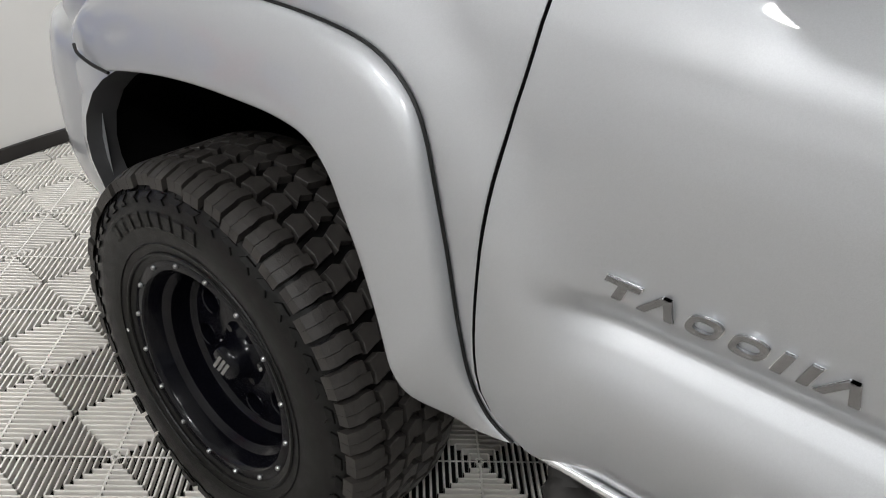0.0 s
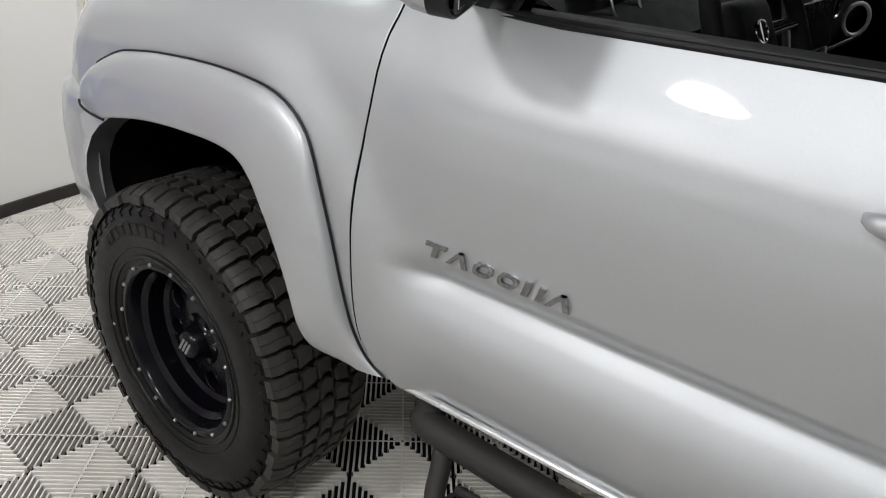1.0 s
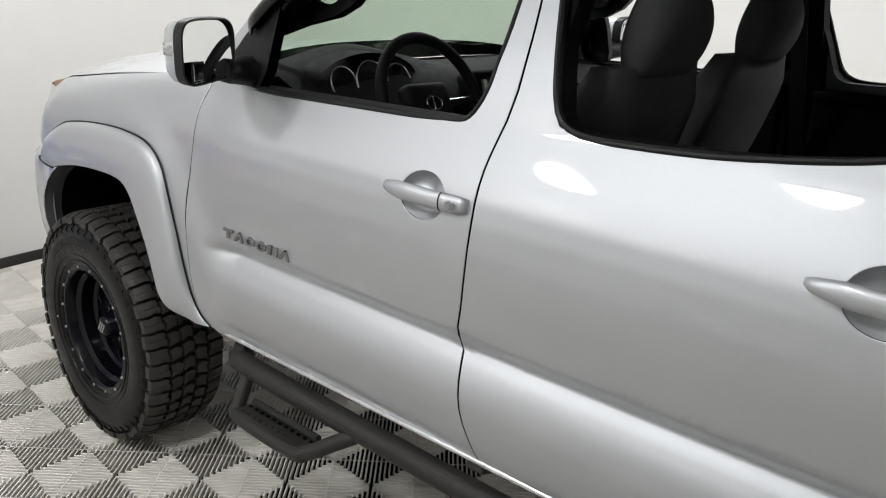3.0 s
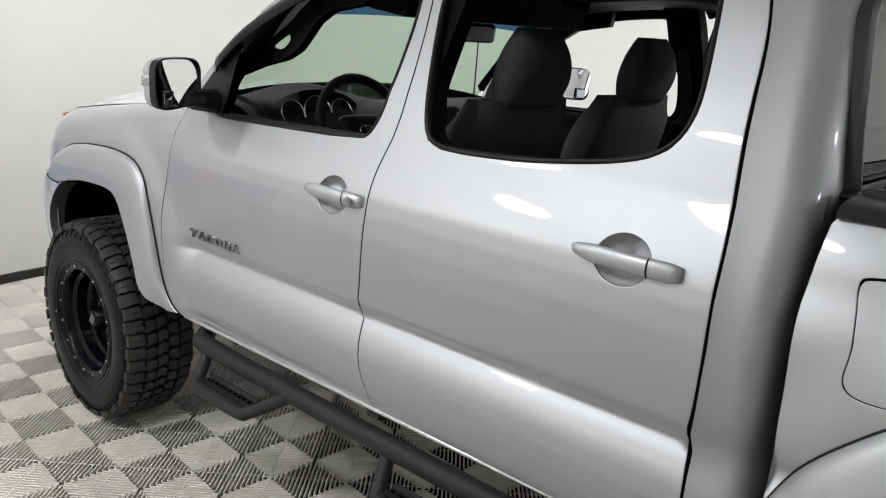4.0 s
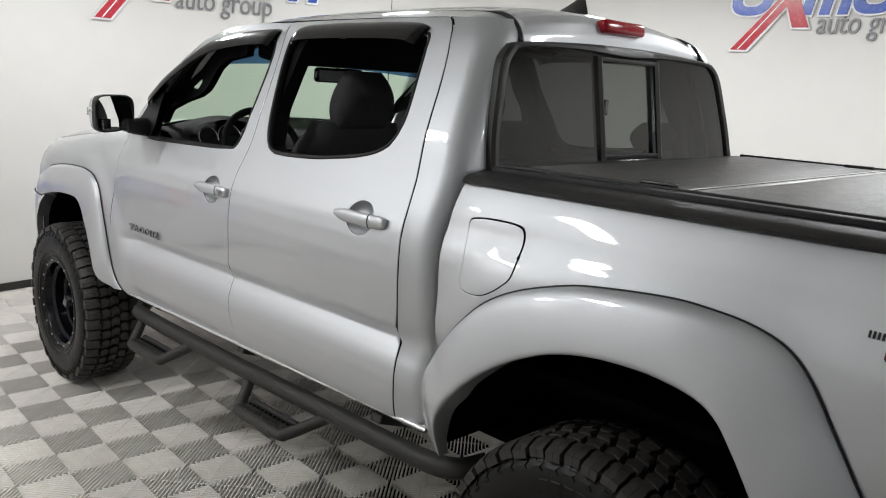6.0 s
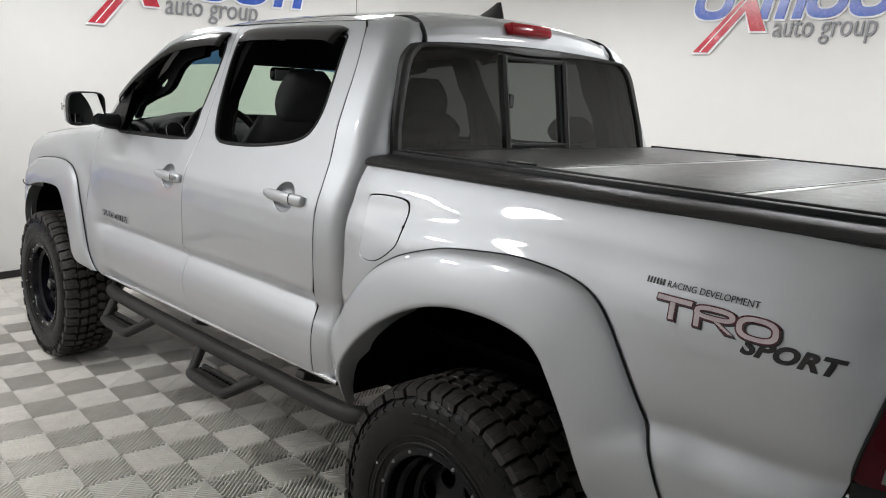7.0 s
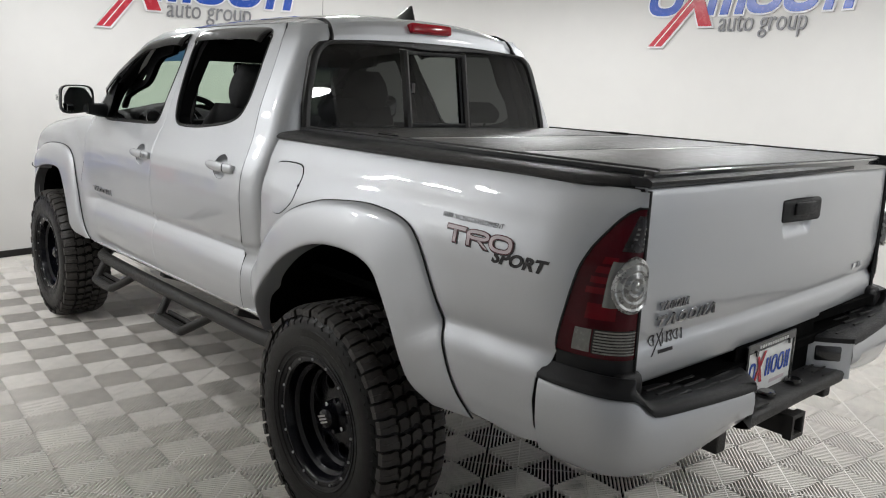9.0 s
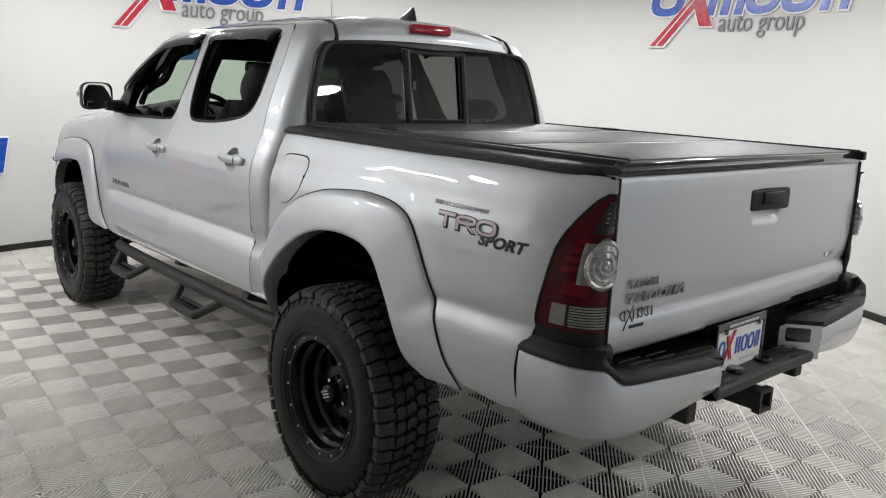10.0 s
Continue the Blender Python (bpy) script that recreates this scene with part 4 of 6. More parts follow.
def lamp_point(z, s, side, out=0.0):
    """s from 0 at the side edge to 1 at the tailgate."""
    xs = float(np.interp(z, *zip(*LAMP_EDGE)))
    y0 = float(bed_w(np.array([xs]), np.array([z]))[0]) + .004
    xs -= .045 * (side > 0)
    x1, y1 = skew(4.376, side * .78), .782 if side < 0 else .794
    y0 = max(y0, y1 + .006)
    k = max(0.0, (x1 - xs))
    # a rounded corner between the side and the tail
    a, b, c = Vector((xs, y0)), Vector((min(x1, xs + k * 1.02), y0 - .012)), Vector((x1, y1))
    p = a * (1 - s) ** 2 + b * 2 * s * (1 - s) + c * s * s
    d = (b - a) * (1 - s) + (c - b) * s
    nrm = Vector((-d.y, d.x)).normalized() if d.length > 1e-6 else Vector((0, 1))
    nrm = nrm if nrm.y + nrm.x > 0 else -nrm
    p = p + nrm * out
    return (p.x, side * p.y, z)


def lamp_piece(name, z0, z1, s0, s1, material, side, parent, out=0.0, label="", n=8, m=14):
    rows = [[lamp_point(z0 + (z1 - z0) * i / n, s0 + (s1 - s0) * j / m, side, out) for j in range(m + 1)] for i in range(n + 1)]
    return part(name, loft_bm(rows), material, parent, label, smooth=True)


for side in (-1, 1):
    rim = lamp_piece("tail_lamp", .93, 1.306, 0, 1, DARK_LENS, side, TRUCK, 0.0, "dark red tail lamp with clear lenses", 24, 18)
    e = [lamp_point(z, 0, side, .001) for z in np.linspace(.93, 1.304, 26)] + [lamp_point(z, 1, side, .001) for z in np.linspace(1.304, .93, 16)]
    part("lamp_seal", tube_bm(e, .0035, 6, closed=True), SEAL_AND_SHADE, rim, smooth=True)
    for z0, s0, s1 in ((1.094, .16, .44), (1.120, .18, .43), (1.145, .21, .45), (1.168, .25, .47)):
        lamp_piece("red_rib", z0, z0 + .016, s0, s1, RED_LENS, side, rim, .002, "bright red rib")
    lamp_piece("red_lens", 1.030, 1.070, .22, .60, RED_LENS, side, rim, .002, "bright red lens")
    lamp_piece("upper_lens", 1.200, 1.286, .46, .97, GREY_LENS, side, rim, .002, "smoked clear upper lens")
    for k in range(3):
        lamp_piece("rib", 1.228 + .012 * k, 1.233 + .012 * k, .60, .70, REFLECTOR, side, rim, .003)
    for k in range(5):
        lamp_piece("rib", 1.205 + .012 * k, 1.210 + .012 * k, .88, .93, REFLECTOR, side, rim, .003)
    lamp_piece("reflector", .944, 1.004, .15, .33, REFLECTOR, side, rim, .002, "pale ribbed side reflector")
    for k in range(8):
        lamp_piece("ribbed_lens", .944 + .0078 * k, .9482 + .0078 * k, .37, .95, REFLECTOR, side, rim, .003, "clear ribbed lower lens")
    lamp_piece("lower_lens", .942, 1.006, .35, .96, GREY_LENS, side, rim, .0015, "smoked lower lens")
    # round clear lens
    cz, cs = 1.120, .79
    rows = []
    for rr, o in ((.078, .001), (.076, .014), (.066, .020), (.060, .017), (.046, .022), (.040, .019), (.026, .024), (.018, .020), (.008, .026), (.0004, .024)):
        row = []
        for k in range(30):
            a = 2 * math.pi * k / 30
            s = cs + .9 * rr * math.cos(a) / .135 * .62
            row.append(lamp_point(cz + .9 * rr * math.sin(a), min(s, .985), side, o))
        rows.append(row)
    part("round_lens", loft_bm(rows, closed=True), CLEAR_LENS, rim, "round clear reversing lens", smooth=True, angle=25)
    rows = [[lamp_point(cz - .056 + .112 * i / 8, .40 + .20 * j / 6, side, .004 + .005 * math.sin(math.pi * j / 6)) for j in range(7)] for i in range(9)]
    part("lens_shoulder", loft_bm(rows), SHOULDER_LENS, rim, "grey translucent lens shoulder", smooth=True)
    # black panel under the lamp
    rows = [[lamp_point(.93, s, side, -.002)[:2] + (z,) for s in np.linspace(0, 1, 12)] for z in (.935, .88, .84)]
    part("lamp_filler", loft_bm(rows), BLACK_PLASTIC, rim, smooth=True)

# bed corner over each lamp, and a dark strip painting the shade of the tailgate gap
for side in (-1, 1):
    x1, y1 = skew(4.376, side * .78), .782 if side < 0 else .794
    rows = []
    for z in np.linspace(1.305, 1.342, 6):
        x0 = x1 - .042
        y0 = max(float(bed_w(np.array([x0]), np.array([z]))[0]) + .001, y1 + .004)
        a, b, c = Vector((x0, y0)), Vector((x1 - .008, y0 - .011)), Vector((x1, y1))
        rows.append([((a * (1 - s) ** 2 + b * 2 * s * (1 - s) + c * s * s).x, side * (a * (1 - s) ** 2 + b * 2 * s * (1 - s) + c * s * s).y, z) for s in np.linspace(0, 1, 12)])
    part("bed_corner", loft_bm(rows), SILVER, TRUCK, smooth=True)
    part("gate_seal", tube_bm([(x1 - .003, side * (y1 - .006), z) for z in np.linspace(.86, 1.345, 8)], .0055, 6), SEAL_AND_SHADE, TRUCK, smooth=True)

# rear bumper
def askew(x, y):
    return x - (.042 if y < 0 else .022) * (y + .77) - (.0154 if y >= 0 else 0)


BUMP = new("rear_bumper")
BUMP.parent = TRUCK
BUMP["label"] = "silver rear step bumper with black step pads"


def bumper_plan(t, off=0.0):
    """Plan of the bumper from the side (t = 0) round to its middle (t = 1): (x, y half)."""
    q = smooth_path([(4.172, .908, 0), (4.26, .905, 0), (4.36, .885, 0), (4.425, .835, 0), (4.462, .745, 0), (4.480, .60, 0), (4.488, .45, 0), (4.490, .338, 0)], 6)
    k = t * (len(q) - 1)
    i = min(int(k), len(q) - 2)
    p = q[i].lerp(q[i + 1], k - i)
    d = (q[i + 1] - q[i]).normalized()
    return p.x + d.y * -off * -1 * -1, p.y + d.x * -off


def pad_drop(t):
    """How far the step pad lies below the corner pad."""
    return .046 * float(step(.42, .53, t)) + .020 * float(step(.58, 1.0, t))


for side in (-1, 1):
    rows = []
    for z, inset in ((.858, .020), (.852, .006), (.835, .0), (.80, -.003), (.74, -.001), (.69, .008), (.655, .022), (.632, .045), (.622, .075), (.622, .14)):
        row = []
        for t in np.linspace(0, 1, 36):
            x, y = bumper_plan(t, 0)
            low = .035 * step(.55, 1.0, t) * (z < .70)
            yy = side * (y - inset * (1 - .6 * t))
            row.append((askew(x - inset * t ** .5, yy), yy, z + low - pad_drop(t) * float(step(.66, .85, z))))
        rows.append(row)
    sh = part("bumper_shell", loft_bm(rows), SILVER, BUMP, smooth=True, angle=70)
    # inner wing of the licence recess
    rows = [[(askew(x, side * y), side * y, z) for x, y in ((4.490, .340), (4.480, .330), (4.425, .275), (4.385, .245), (4.36, .235))] for z in (.792, .77, .74, .70, .665)]
    part("recess_wing", loft_bm(rows), SILVER, BUMP, smooth=True)
    rows = [[(askew(x + e, side * (y + d)), side * (y + d), z) for x, y in ((4.492, .345), (4.480, .330), (4.425, .275), (4.385, .245), (4.34, .235))] for e, d, z in ((.001, -.002, .788), (.001, -.002, .804), (-.006, .010, .809), (-.05, .13, .812))]
    part("wing_pad", loft_bm(rows), BLACK_PLASTIC, BUMP, "black edge pad over the plate recess", smooth=True, angle=50)
    # black top pad, with a raised lip and tread bars
    rows = []
    for t in np.linspace(0, 1, 36):
        x, y = bumper_plan(t, 0)
        dz = -pad_drop(t)
        c = Vector((x, y))
        d = (Vector((4.25, .62)) - c).normalized() if t < .45 else Vector((-1, .0))
        w = .07 + .07 * float(step(.3, .55, t))
        lift = .018 * (1 - float(step(.42, .6, t)))
        row = []
        for u, z in ((-.004, .850), (-.004, .862), (.008, .872), (.030, .876 + lift), (.05, .874 + lift * .8), (w, .868), (w, .84)):
            q = c + d * u
            row.append((askew(q.x, side * q.y), side * q.y, z + dz))
        rows.append(row)
    pad = part("step_pad", loft_bm(rows), BLACK_PLASTIC, BUMP, "black textured step pad", smooth=True, angle=60)
    for k in range(3):
        for y0, y1 in ((.70, .60), (.57, .47), (.44, .33)):
            yy = side * (y0 + y1) / 2
            zz = .8755 - pad_drop(.57 + (.745 - (y0 + y1) / 2) / .407 * .43) - .001 * k
            # bars in a lighter black, which paints in the sheen of their edges
            part("tread_bar", box_bm((.010, abs(y0 - y1), .007), (askew(4.435 - .034 * k, yy), yy, zz), .0025), CAP_PLASTIC, BUMP)
    part("corner_block", box_bm((.14, .10, .09), (askew(4.32, side * .80), side * .79, .855), .03, segments=3), BLACK_PLASTIC, BUMP, smooth=True)
    part("reflector_pocket", box_bm((.016, .085, .052), (askew(4.433, side * .285), side * .285, .750), .007, (0, 0, side * -48)), GLOSS_BLACK, BUMP, smooth=True)
    part("bracket", box_bm((.08, .05, .07), (askew(4.38, side * .36), side * .36, .61), .006), STEP_BLACK, BUMP)
rows = [[(askew(x, y), y, z) for y in np.linspace(-.325, .325, 12)] for x, z in ((4.36, .704), (4.45, .698), (4.472, .693), (4.480, .683), (4.476, .658), (4.45, .650), (4.36, .650))]
low = part("lower_step", loft_bm(rows), CAP_PLASTIC, BUMP, "black lower step", smooth=True, angle=60)
for y in (-.13, .05):
    part("plug", lathe_bm([(.0, .006), (.022, .006), (.027, .002), (.027, -.004)], 18), GLOSS_BLACK, BUMP).matrix_basis = pose(askew(4.43, y), y, .708, 90)
for k, x in enumerate((4.40, 4.43, 4.465)):
    for y in (-.24, .24):
        part("tread_bar", box_bm((.006, .10, .005), (askew(x, y), y, .7055 - .002 * k), .002), STEP_BLACK, BUMP)
part("recess_back", box_bm((.02, .54, .20), (4.345, 0, .765), .004, (0, 0, 2.4)), VOID, BUMP)
part("gap_filler", box_bm((.10, 1.52, .035), (4.32, 0, .800), .006, (0, 0, 2.4)), VOID, BUMP)
# hitch receiver
HITCH = new("hitch_receiver")
HITCH.parent = TRUCK
HITCH["label"] = "black square steel tow hitch receiver"
for sz, at in (((.20, .066, .008), (4.36, -.02, .622)), ((.20, .066, .008), (4.36, -.02, .564)), ((.20, .008, .066), (4.36, -.049, .593)), ((.20, .008, .066), (4.36, .009, .593))):
    part("receiver_wall", box_bm(sz, at, .003), STEP_BLACK, HITCH)
part("collar", loft_bm([[(x, -.02 + a * w, .593 + b * w) for a, b in ((-1, -1), (1, -1), (1, 1), (-1, 1))] for x, w in ((4.435, .039), (4.462, .039), (4.462, .027), (4.38, .027))], closed=True), STEP_BLACK, HITCH)
part("cross_tube", tube_bm([(4.27, -.5, .60), (4.27, .5, .60)], .03), STEP_BLACK, HITCH, smooth=True)

# licence plate in its frame
PLATE = new("dealer_plate")
PLATE.parent = TRUCK
PLATE["label"] = "white dealer plate in a black frame"
pm = pose(4.374, -.078, .770, 90, 0, 92.4)
part("plate", box_bm((.305, .152, .004), (0, 0, 0), .001), WHITE, PLATE)
PLATE.matrix_basis = pm @ Matrix.Diagonal((.98, 1.12, 1, 1))
for sz, at in (((.325, .024, .008), (0, .072, .003)), ((.325, .020, .008), (0, -.072, .003)), ((.012, .165, .008), (-.157, 0, .003)), ((.012, .165, .008), (.157, 0, .003))):
    part("frame_bar", box_bm(sz, at, .002), GLOSS_BLACK, PLATE)
for y, x0, cnt, wid in ((.072, -.085, 12, .0115), (-.072, -.125, 18, .0085)):
    for k in range(cnt):
        part("lettering_bar", box_bm((wid * .8, .0075, .002), (x0 + k * wid * 1.42, y, .0078), .0), WHITE, PLATE, "white lettering drawn as small bars" if k == 0 else "")
for bm in [ring_slab(x, .005, .020, .026, .0085, .003, .0045, .1) for x in (-.118, .030, .076)] + [lean_bar(x, -.02, .03, .010, .1, .003, .0045) for x in (-.028, -.008, .104, .122)]:
    part("blue_shape", bm, SIGN_BLUE, PLATE)
red = slab([(-.135, -.06), (-.12, -.06), (-.035, .055), (-.05, .055)], .005, .006)
red = slab([(-.095, .045), (-.08, .045), (-.052, -.03), (-.068, -.03)], .005, .006, red)
part("red_stroke", red, SIGN_RED, PLATE)
part("small_bar", box_bm((.10, .010, .001), (.06, -.042, .003)), DECAL_PALE, PLATE)
for x in (-.11, .11):
    for y in (-.062, .058):
        part("screw", lathe_bm([(0, .012), (.007, .012), (.008, .008)], 10), GLOSS_BLACK, PLATE).matrix_basis = pose(x, y, 0, 90)


# ---- badges and decals ----
def lay_side(me, x0, z0, wf, lift):
    """Lays a flat (u, v) mesh on the truck's near side."""
    vs = me.verts if hasattr(me, "verts") else me.vertices
    for v in vs:
        x, z = x0 + v.co.x, z0 + v.co.y
        v.co = (x, -float(wf(np.array([x]), np.array([z]))[0]) - lift - v.co.z, z)
    return me


def lay_tail(me, y0, z0, lift):
    vs = me.verts if hasattr(me, "verts") else me.vertices
    for v in vs:
        y, z = y0 + v.co.x, z0 + v.co.y
        d = float(np.interp(-z, [-q[1] for q in TG[:14]], [q[0] for q in TG[:14]]))
        v.co = (tail_x(y) + d - .012 + lift + v.co.z, y, z)
    return me


def chrome_word(parent, place, width, h, count, lean):
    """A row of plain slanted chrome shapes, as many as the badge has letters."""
    w = width / count
    for k in range(count):
        x = k * w
        kind = (0, 1, 2, 3, 4, 1)[k % 6]
        g = .11 * w
        if kind in (2, 3):
            bm = ring_slab(x + w / 2 + lean * h / 2, h / 2, w / 2 - g, h / 2, .16 * w, 0, .006, lean)
        elif kind == 0:
            bm = slab([(x + lean * h * .72, h * .72), (x + w - g + lean * h * .72, h * .72), (x + w - g + lean * h, h), (x + lean * h, h)], 0, .006)
            bm = lean_bar(x + w * .36, 0, h * .73, .24 * w, lean, 0, .006, bm)
        elif kind == 4:
            bm = lean_bar(x + g, 0, h, .24 * w, lean, 0, .006)
            bm = lean_bar(x + w - g - .24 * w, 0, h, .24 * w, lean, 0, .006, bm)
        else:
            top = x + w * .46 + lean * h
            bm = slab([(x, 0), (x + w * .22, 0), (top + w * .12, h), (top - w * .10, h)], 0, .006)
            bm = slab([(x + w * .70, 0), (x + w * .92, 0), (top + w * .14, h), (top - w * .06, h)], 0, .006, bm)
        edge = bm.copy()
        cx, cy = x + w / 2 + lean * h / 2, h / 2
        for v in edge.verts:
            v.co = (cx + (v.co.x - cx) * 1.06, cy + (v.co.y - cy) * 1.08, v.co.z * .5)
        # faces take a darker chrome copy that paints their shade; edges stay bright
        shape = part("badge_shape", place(bm), SHADED_CHROME, parent)
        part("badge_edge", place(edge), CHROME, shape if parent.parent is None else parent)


bd = new("door_badge")
bd.parent = TRUCK
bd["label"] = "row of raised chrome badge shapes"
chrome_word(bd, lambda b: lay_side(b, .712, .905, cab_w, .001), .298, .028, 6, .35)
bd = new("tailgate_badge")
bd.parent = TRUCK
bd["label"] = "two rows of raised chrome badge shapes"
chrome_word(bd, lambda b: lay_tail(b, -.705, .995, .003), .285, .030, 6, .25)
chrome_word(bd, lambda b: lay_tail(b, -.70, 1.040, .003), .135, .022, 6, .15)
dd = new("dealer_decal")
dd.parent = TRUCK
dd["label"] = "small black dealer decal drawn as plain strokes"
b = ring_slab(.013, .014, .012, .014, .005, 0, .0006, .2)
for x in (.05, .07):
    b = lean_bar(x, 0, .027, .006, .2, 0, .0006, b)
b = ring_slab(.093, .014, .011, .014, .005, 0, .0006, .2, b)
b = ring_slab(.120, .014, .011, .014, .005, 0, .0006, .2, b)
b = lean_bar(.136, 0, .027, .006, .2, 0, .0006, b)
b = slab([(.0, -.025), (.005, -.025), (.055, .04), (.05, .04)], 0, .0008, b)
b = slab([(.03, .03), (.035, .03), (.048, -.005), (.043, -.005)], 0, .0008, b)
b = slab([(.03, -.022), (.095, -.022), (.095, -.013), (.03, -.013)], 0, .0006, b)
part("strokes", lay_tail(b, -.705, .945, .001), DECAL_BLACK, dd)
bv = new("engine_badge")
bv.parent = TRUCK
me = text_mesh("V6", .036, .1, .002)
lay_tail(me, .615, .990, .002)
link("characters", me, CHROME, bv, "small chrome badge reading V6")
b = slab([(0, 0), (.022, 0), (.022, .02), (0, .02)], 0, .003)
part("emblem_block", lay_tail(b, .57, .992, .001), CHROME, bv)

# side decal: small words, three outlined shapes, one slanted word
dc = new("side_decal")
dc.parent = TRUCK
dc["label"] = "dark red and black off-road decal on the bed side"
me = text_mesh("RACING DEVELOPMENT", .0185, 0, .0002, 1.0, 0.0)
w = max(v.co.x for v in me.vertices)
for v in me.vertices:
    v.co.x = .050 + v.co.x * .202 / w
lay_side(me, 3.752, 1.203, bed_w, .0012)
link("small_words", me, DECAL_BLACK, dc, "black words: racing development")
for k in range(6):
    part("maker_bar", lay_side(slab([(0, 0), (.0045, 0), (.0045, .0125), (0, .0125)], 0, .0004), 3.752 + .0078 * k, 1.2035, bed_w, .001), DECAL_BLACK, dc)


def scaled(bm, k):
    for v in bm.verts:
        v.co.x, v.co.y = v.co.x * k * 1.02, v.co.y * k * .80
    return bm


def trio(g, z0):
    """Three slim outlined shapes side by side."""
    L, h, w = -.05, .062, .015
    b = slab([(-g, h - w - g), (.088 + g, h - w - g), (.088 + g, h + g), (-g, h + g)], z0, z0 + .0005)
    b = slab([(.036 - g, -g), (.036 + w + g, -g), (.034 + w + g, h - w), (.034 - g, h - w)], z0, z0 + .0005, b)
    b = slab([(.098 - g, -g), (.098 + w + g, -g), (.096 + w + g, h * .62), (.096 - g, h * .62)], z0, z0 + .0005, b)
    b = ring_slab(.142, h * .70, .048 + g, h * .30 + g, w + 2 * g, z0 + .0001, z0 + .0006, L, b)
    b = slab([(.142 - g, h * .40), (.142 + w + g, h * .40), (.192 + g, -g), (.192 - w - 2 * g, -g)], z0, z0 + .0005, b)
    b = ring_slab(.238, h * .5, .046 + g, h * .5 + g, w + 2 * g, z0 + .0002, z0 + .0007, L, b)
    return b


part("black_outline", lay_side(scaled(trio(.0038, 0), .92), 3.792, 1.140, bed_w, .001), DECAL_BLACK, dc)
part("red_outline", lay_side(scaled(trio(.0024, .0008), .92), 3.789, 1.142, bed_w, .001), DECAL_RED, dc)
part("pale_fill", lay_side(scaled(trio(-.0014, .0016), .92), 3.789, 1.142, bed_w, .001), DECAL_PALE, dc)
me = text_mesh("SPORT", .045, .3, .0003, 1.05, .0022)
w = max(v.co.x for v in me.vertices)
for v in me.vertices:
    v.co.x *= .195 / w
lay_side(me, 3.985, 1.116, bed_w, .001)
link("slanted_word", me, DECAL_BLACK, dc, "black slanted word: sport")


# ---- wheels ----
TYRE_R, TYRE_W = .414, .268


def build_wheel():
    """A wheel round the y axis, its outer face towards -y."""
    wh = new("wheel")
    hw = TYRE_W / 2
    prof = [(.222, -hw + .012), (.232, -hw + .004), (.252, -hw - .002), (.285, -hw - .008), (.325, -hw - .009), (.358, -hw - .002), (.378, -hw + .010), (.392, -hw + .026), (.398, -hw + .050), (.399, -hw + .09), (.400, 0), (.399, hw - .09), (.398, hw - .050), (.392, hw - .026), (.378, hw - .010), (.358, hw + .002), (.325, hw + .009), (.285, hw + .008), (.245, hw), (.222, hw - .012)]
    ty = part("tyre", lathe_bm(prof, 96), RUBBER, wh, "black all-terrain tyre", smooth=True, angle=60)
    # tread blocks, their edges broken and their flanks slightly drafted
    n = 48
    bm = bmesh.new()
    pitch = 2 * math.pi * TYRE_R / n

    def block(poly, a0, r0, r1):
        """poly: (angle in pitches, y) corners of one tread block."""
        ca = sum(p[0] for p in poly) / len(poly)
        cy = sum(p[1] for p in poly) / len(poly)
        rings = [[], [], []]
        for u, y in poly:
            far = math.hypot((u - ca) * pitch, y - cy)
            for lst, r, inset in zip(rings, (r0, r1 - .0010, r1), (-.0008, .0002, .0013)):
                k = 1 - inset / far
                uu, yy = ca + (u - ca) * k, cy + (y - cy) * k
                drop = max(0, abs(yy) - .080) ** 2 * 6.0
                t = 2 * math.pi * (a0 + uu) / n
                lst.append(bm.verts.new(((r - drop) * math.cos(t), yy, (r - drop) * math.sin(t))))
        lo, hi, cap = rings
        m = len(poly)
        for i in range(m):
            j = (i + 1) % m
            bm.faces.new((lo[i], lo[j], hi[j], hi[i]))
            bm.faces.new((hi[i], hi[j], cap[j], cap[i]))
        bm.faces.new(cap)

    def lug(rows, a0, r1, sgn):
        """A shoulder lug from rows of (angle from, angle to, y), its crown laid in flat strips."""
        top, low = [], []
        for q, (u0, u1, y) in enumerate(rows):
            e = .0004 / pitch
            yy = y + (.0012 if q == 0 else -.0012 if q == len(rows) - 1 else 0)
            drop = max(0, abs(yy) - .080) ** 2 * 6.0
            for lst, r, d in ((top, r1, e), (low, .394, 0)):
                row = []
                for u in (u0 + d, u1 - d):
                    t = 2 * math.pi * (a0 + u) / n
                    row.append(bm.verts.new(((r - drop) * math.cos(t), sgn * (yy if lst is top else y), (r - drop) * math.sin(t))))
                lst.append(row)
        for q in range(len(rows) - 1):
            (a, b), (c, d), (e0, f0), (g0, h0) = top[q], top[q + 1], low[q], low[q + 1]
            bm.faces.new((a, b, d, c)), bm.faces.new((a, c, g0, e0)), bm.faces.new((b, f0, h0, d))
        for q in (0, -1):
            bm.faces.new((*top[q], *low[q][::-1]))

    for k in range(n):
        for sgn in (-1, 1):
            o = 0 if sgn < 0 else .5
            end = .136 if k % 2 else .131
            # broad shoulder lug with a stepped flank and a kinked inner end, parted by one fine sipe
            for u0, u1, y0 in ((.03, .42, .069), (.427, .85, .075)):
                lug([(u0, u1, y0), (u0 + .05, u1 + .05, .088), (u0 + .05, u1 + .05, .098), (u0, u1, .106), (u0, u1, .118), (u0 + .01, u1 + .01, end)], k + o, .4155, sgn)
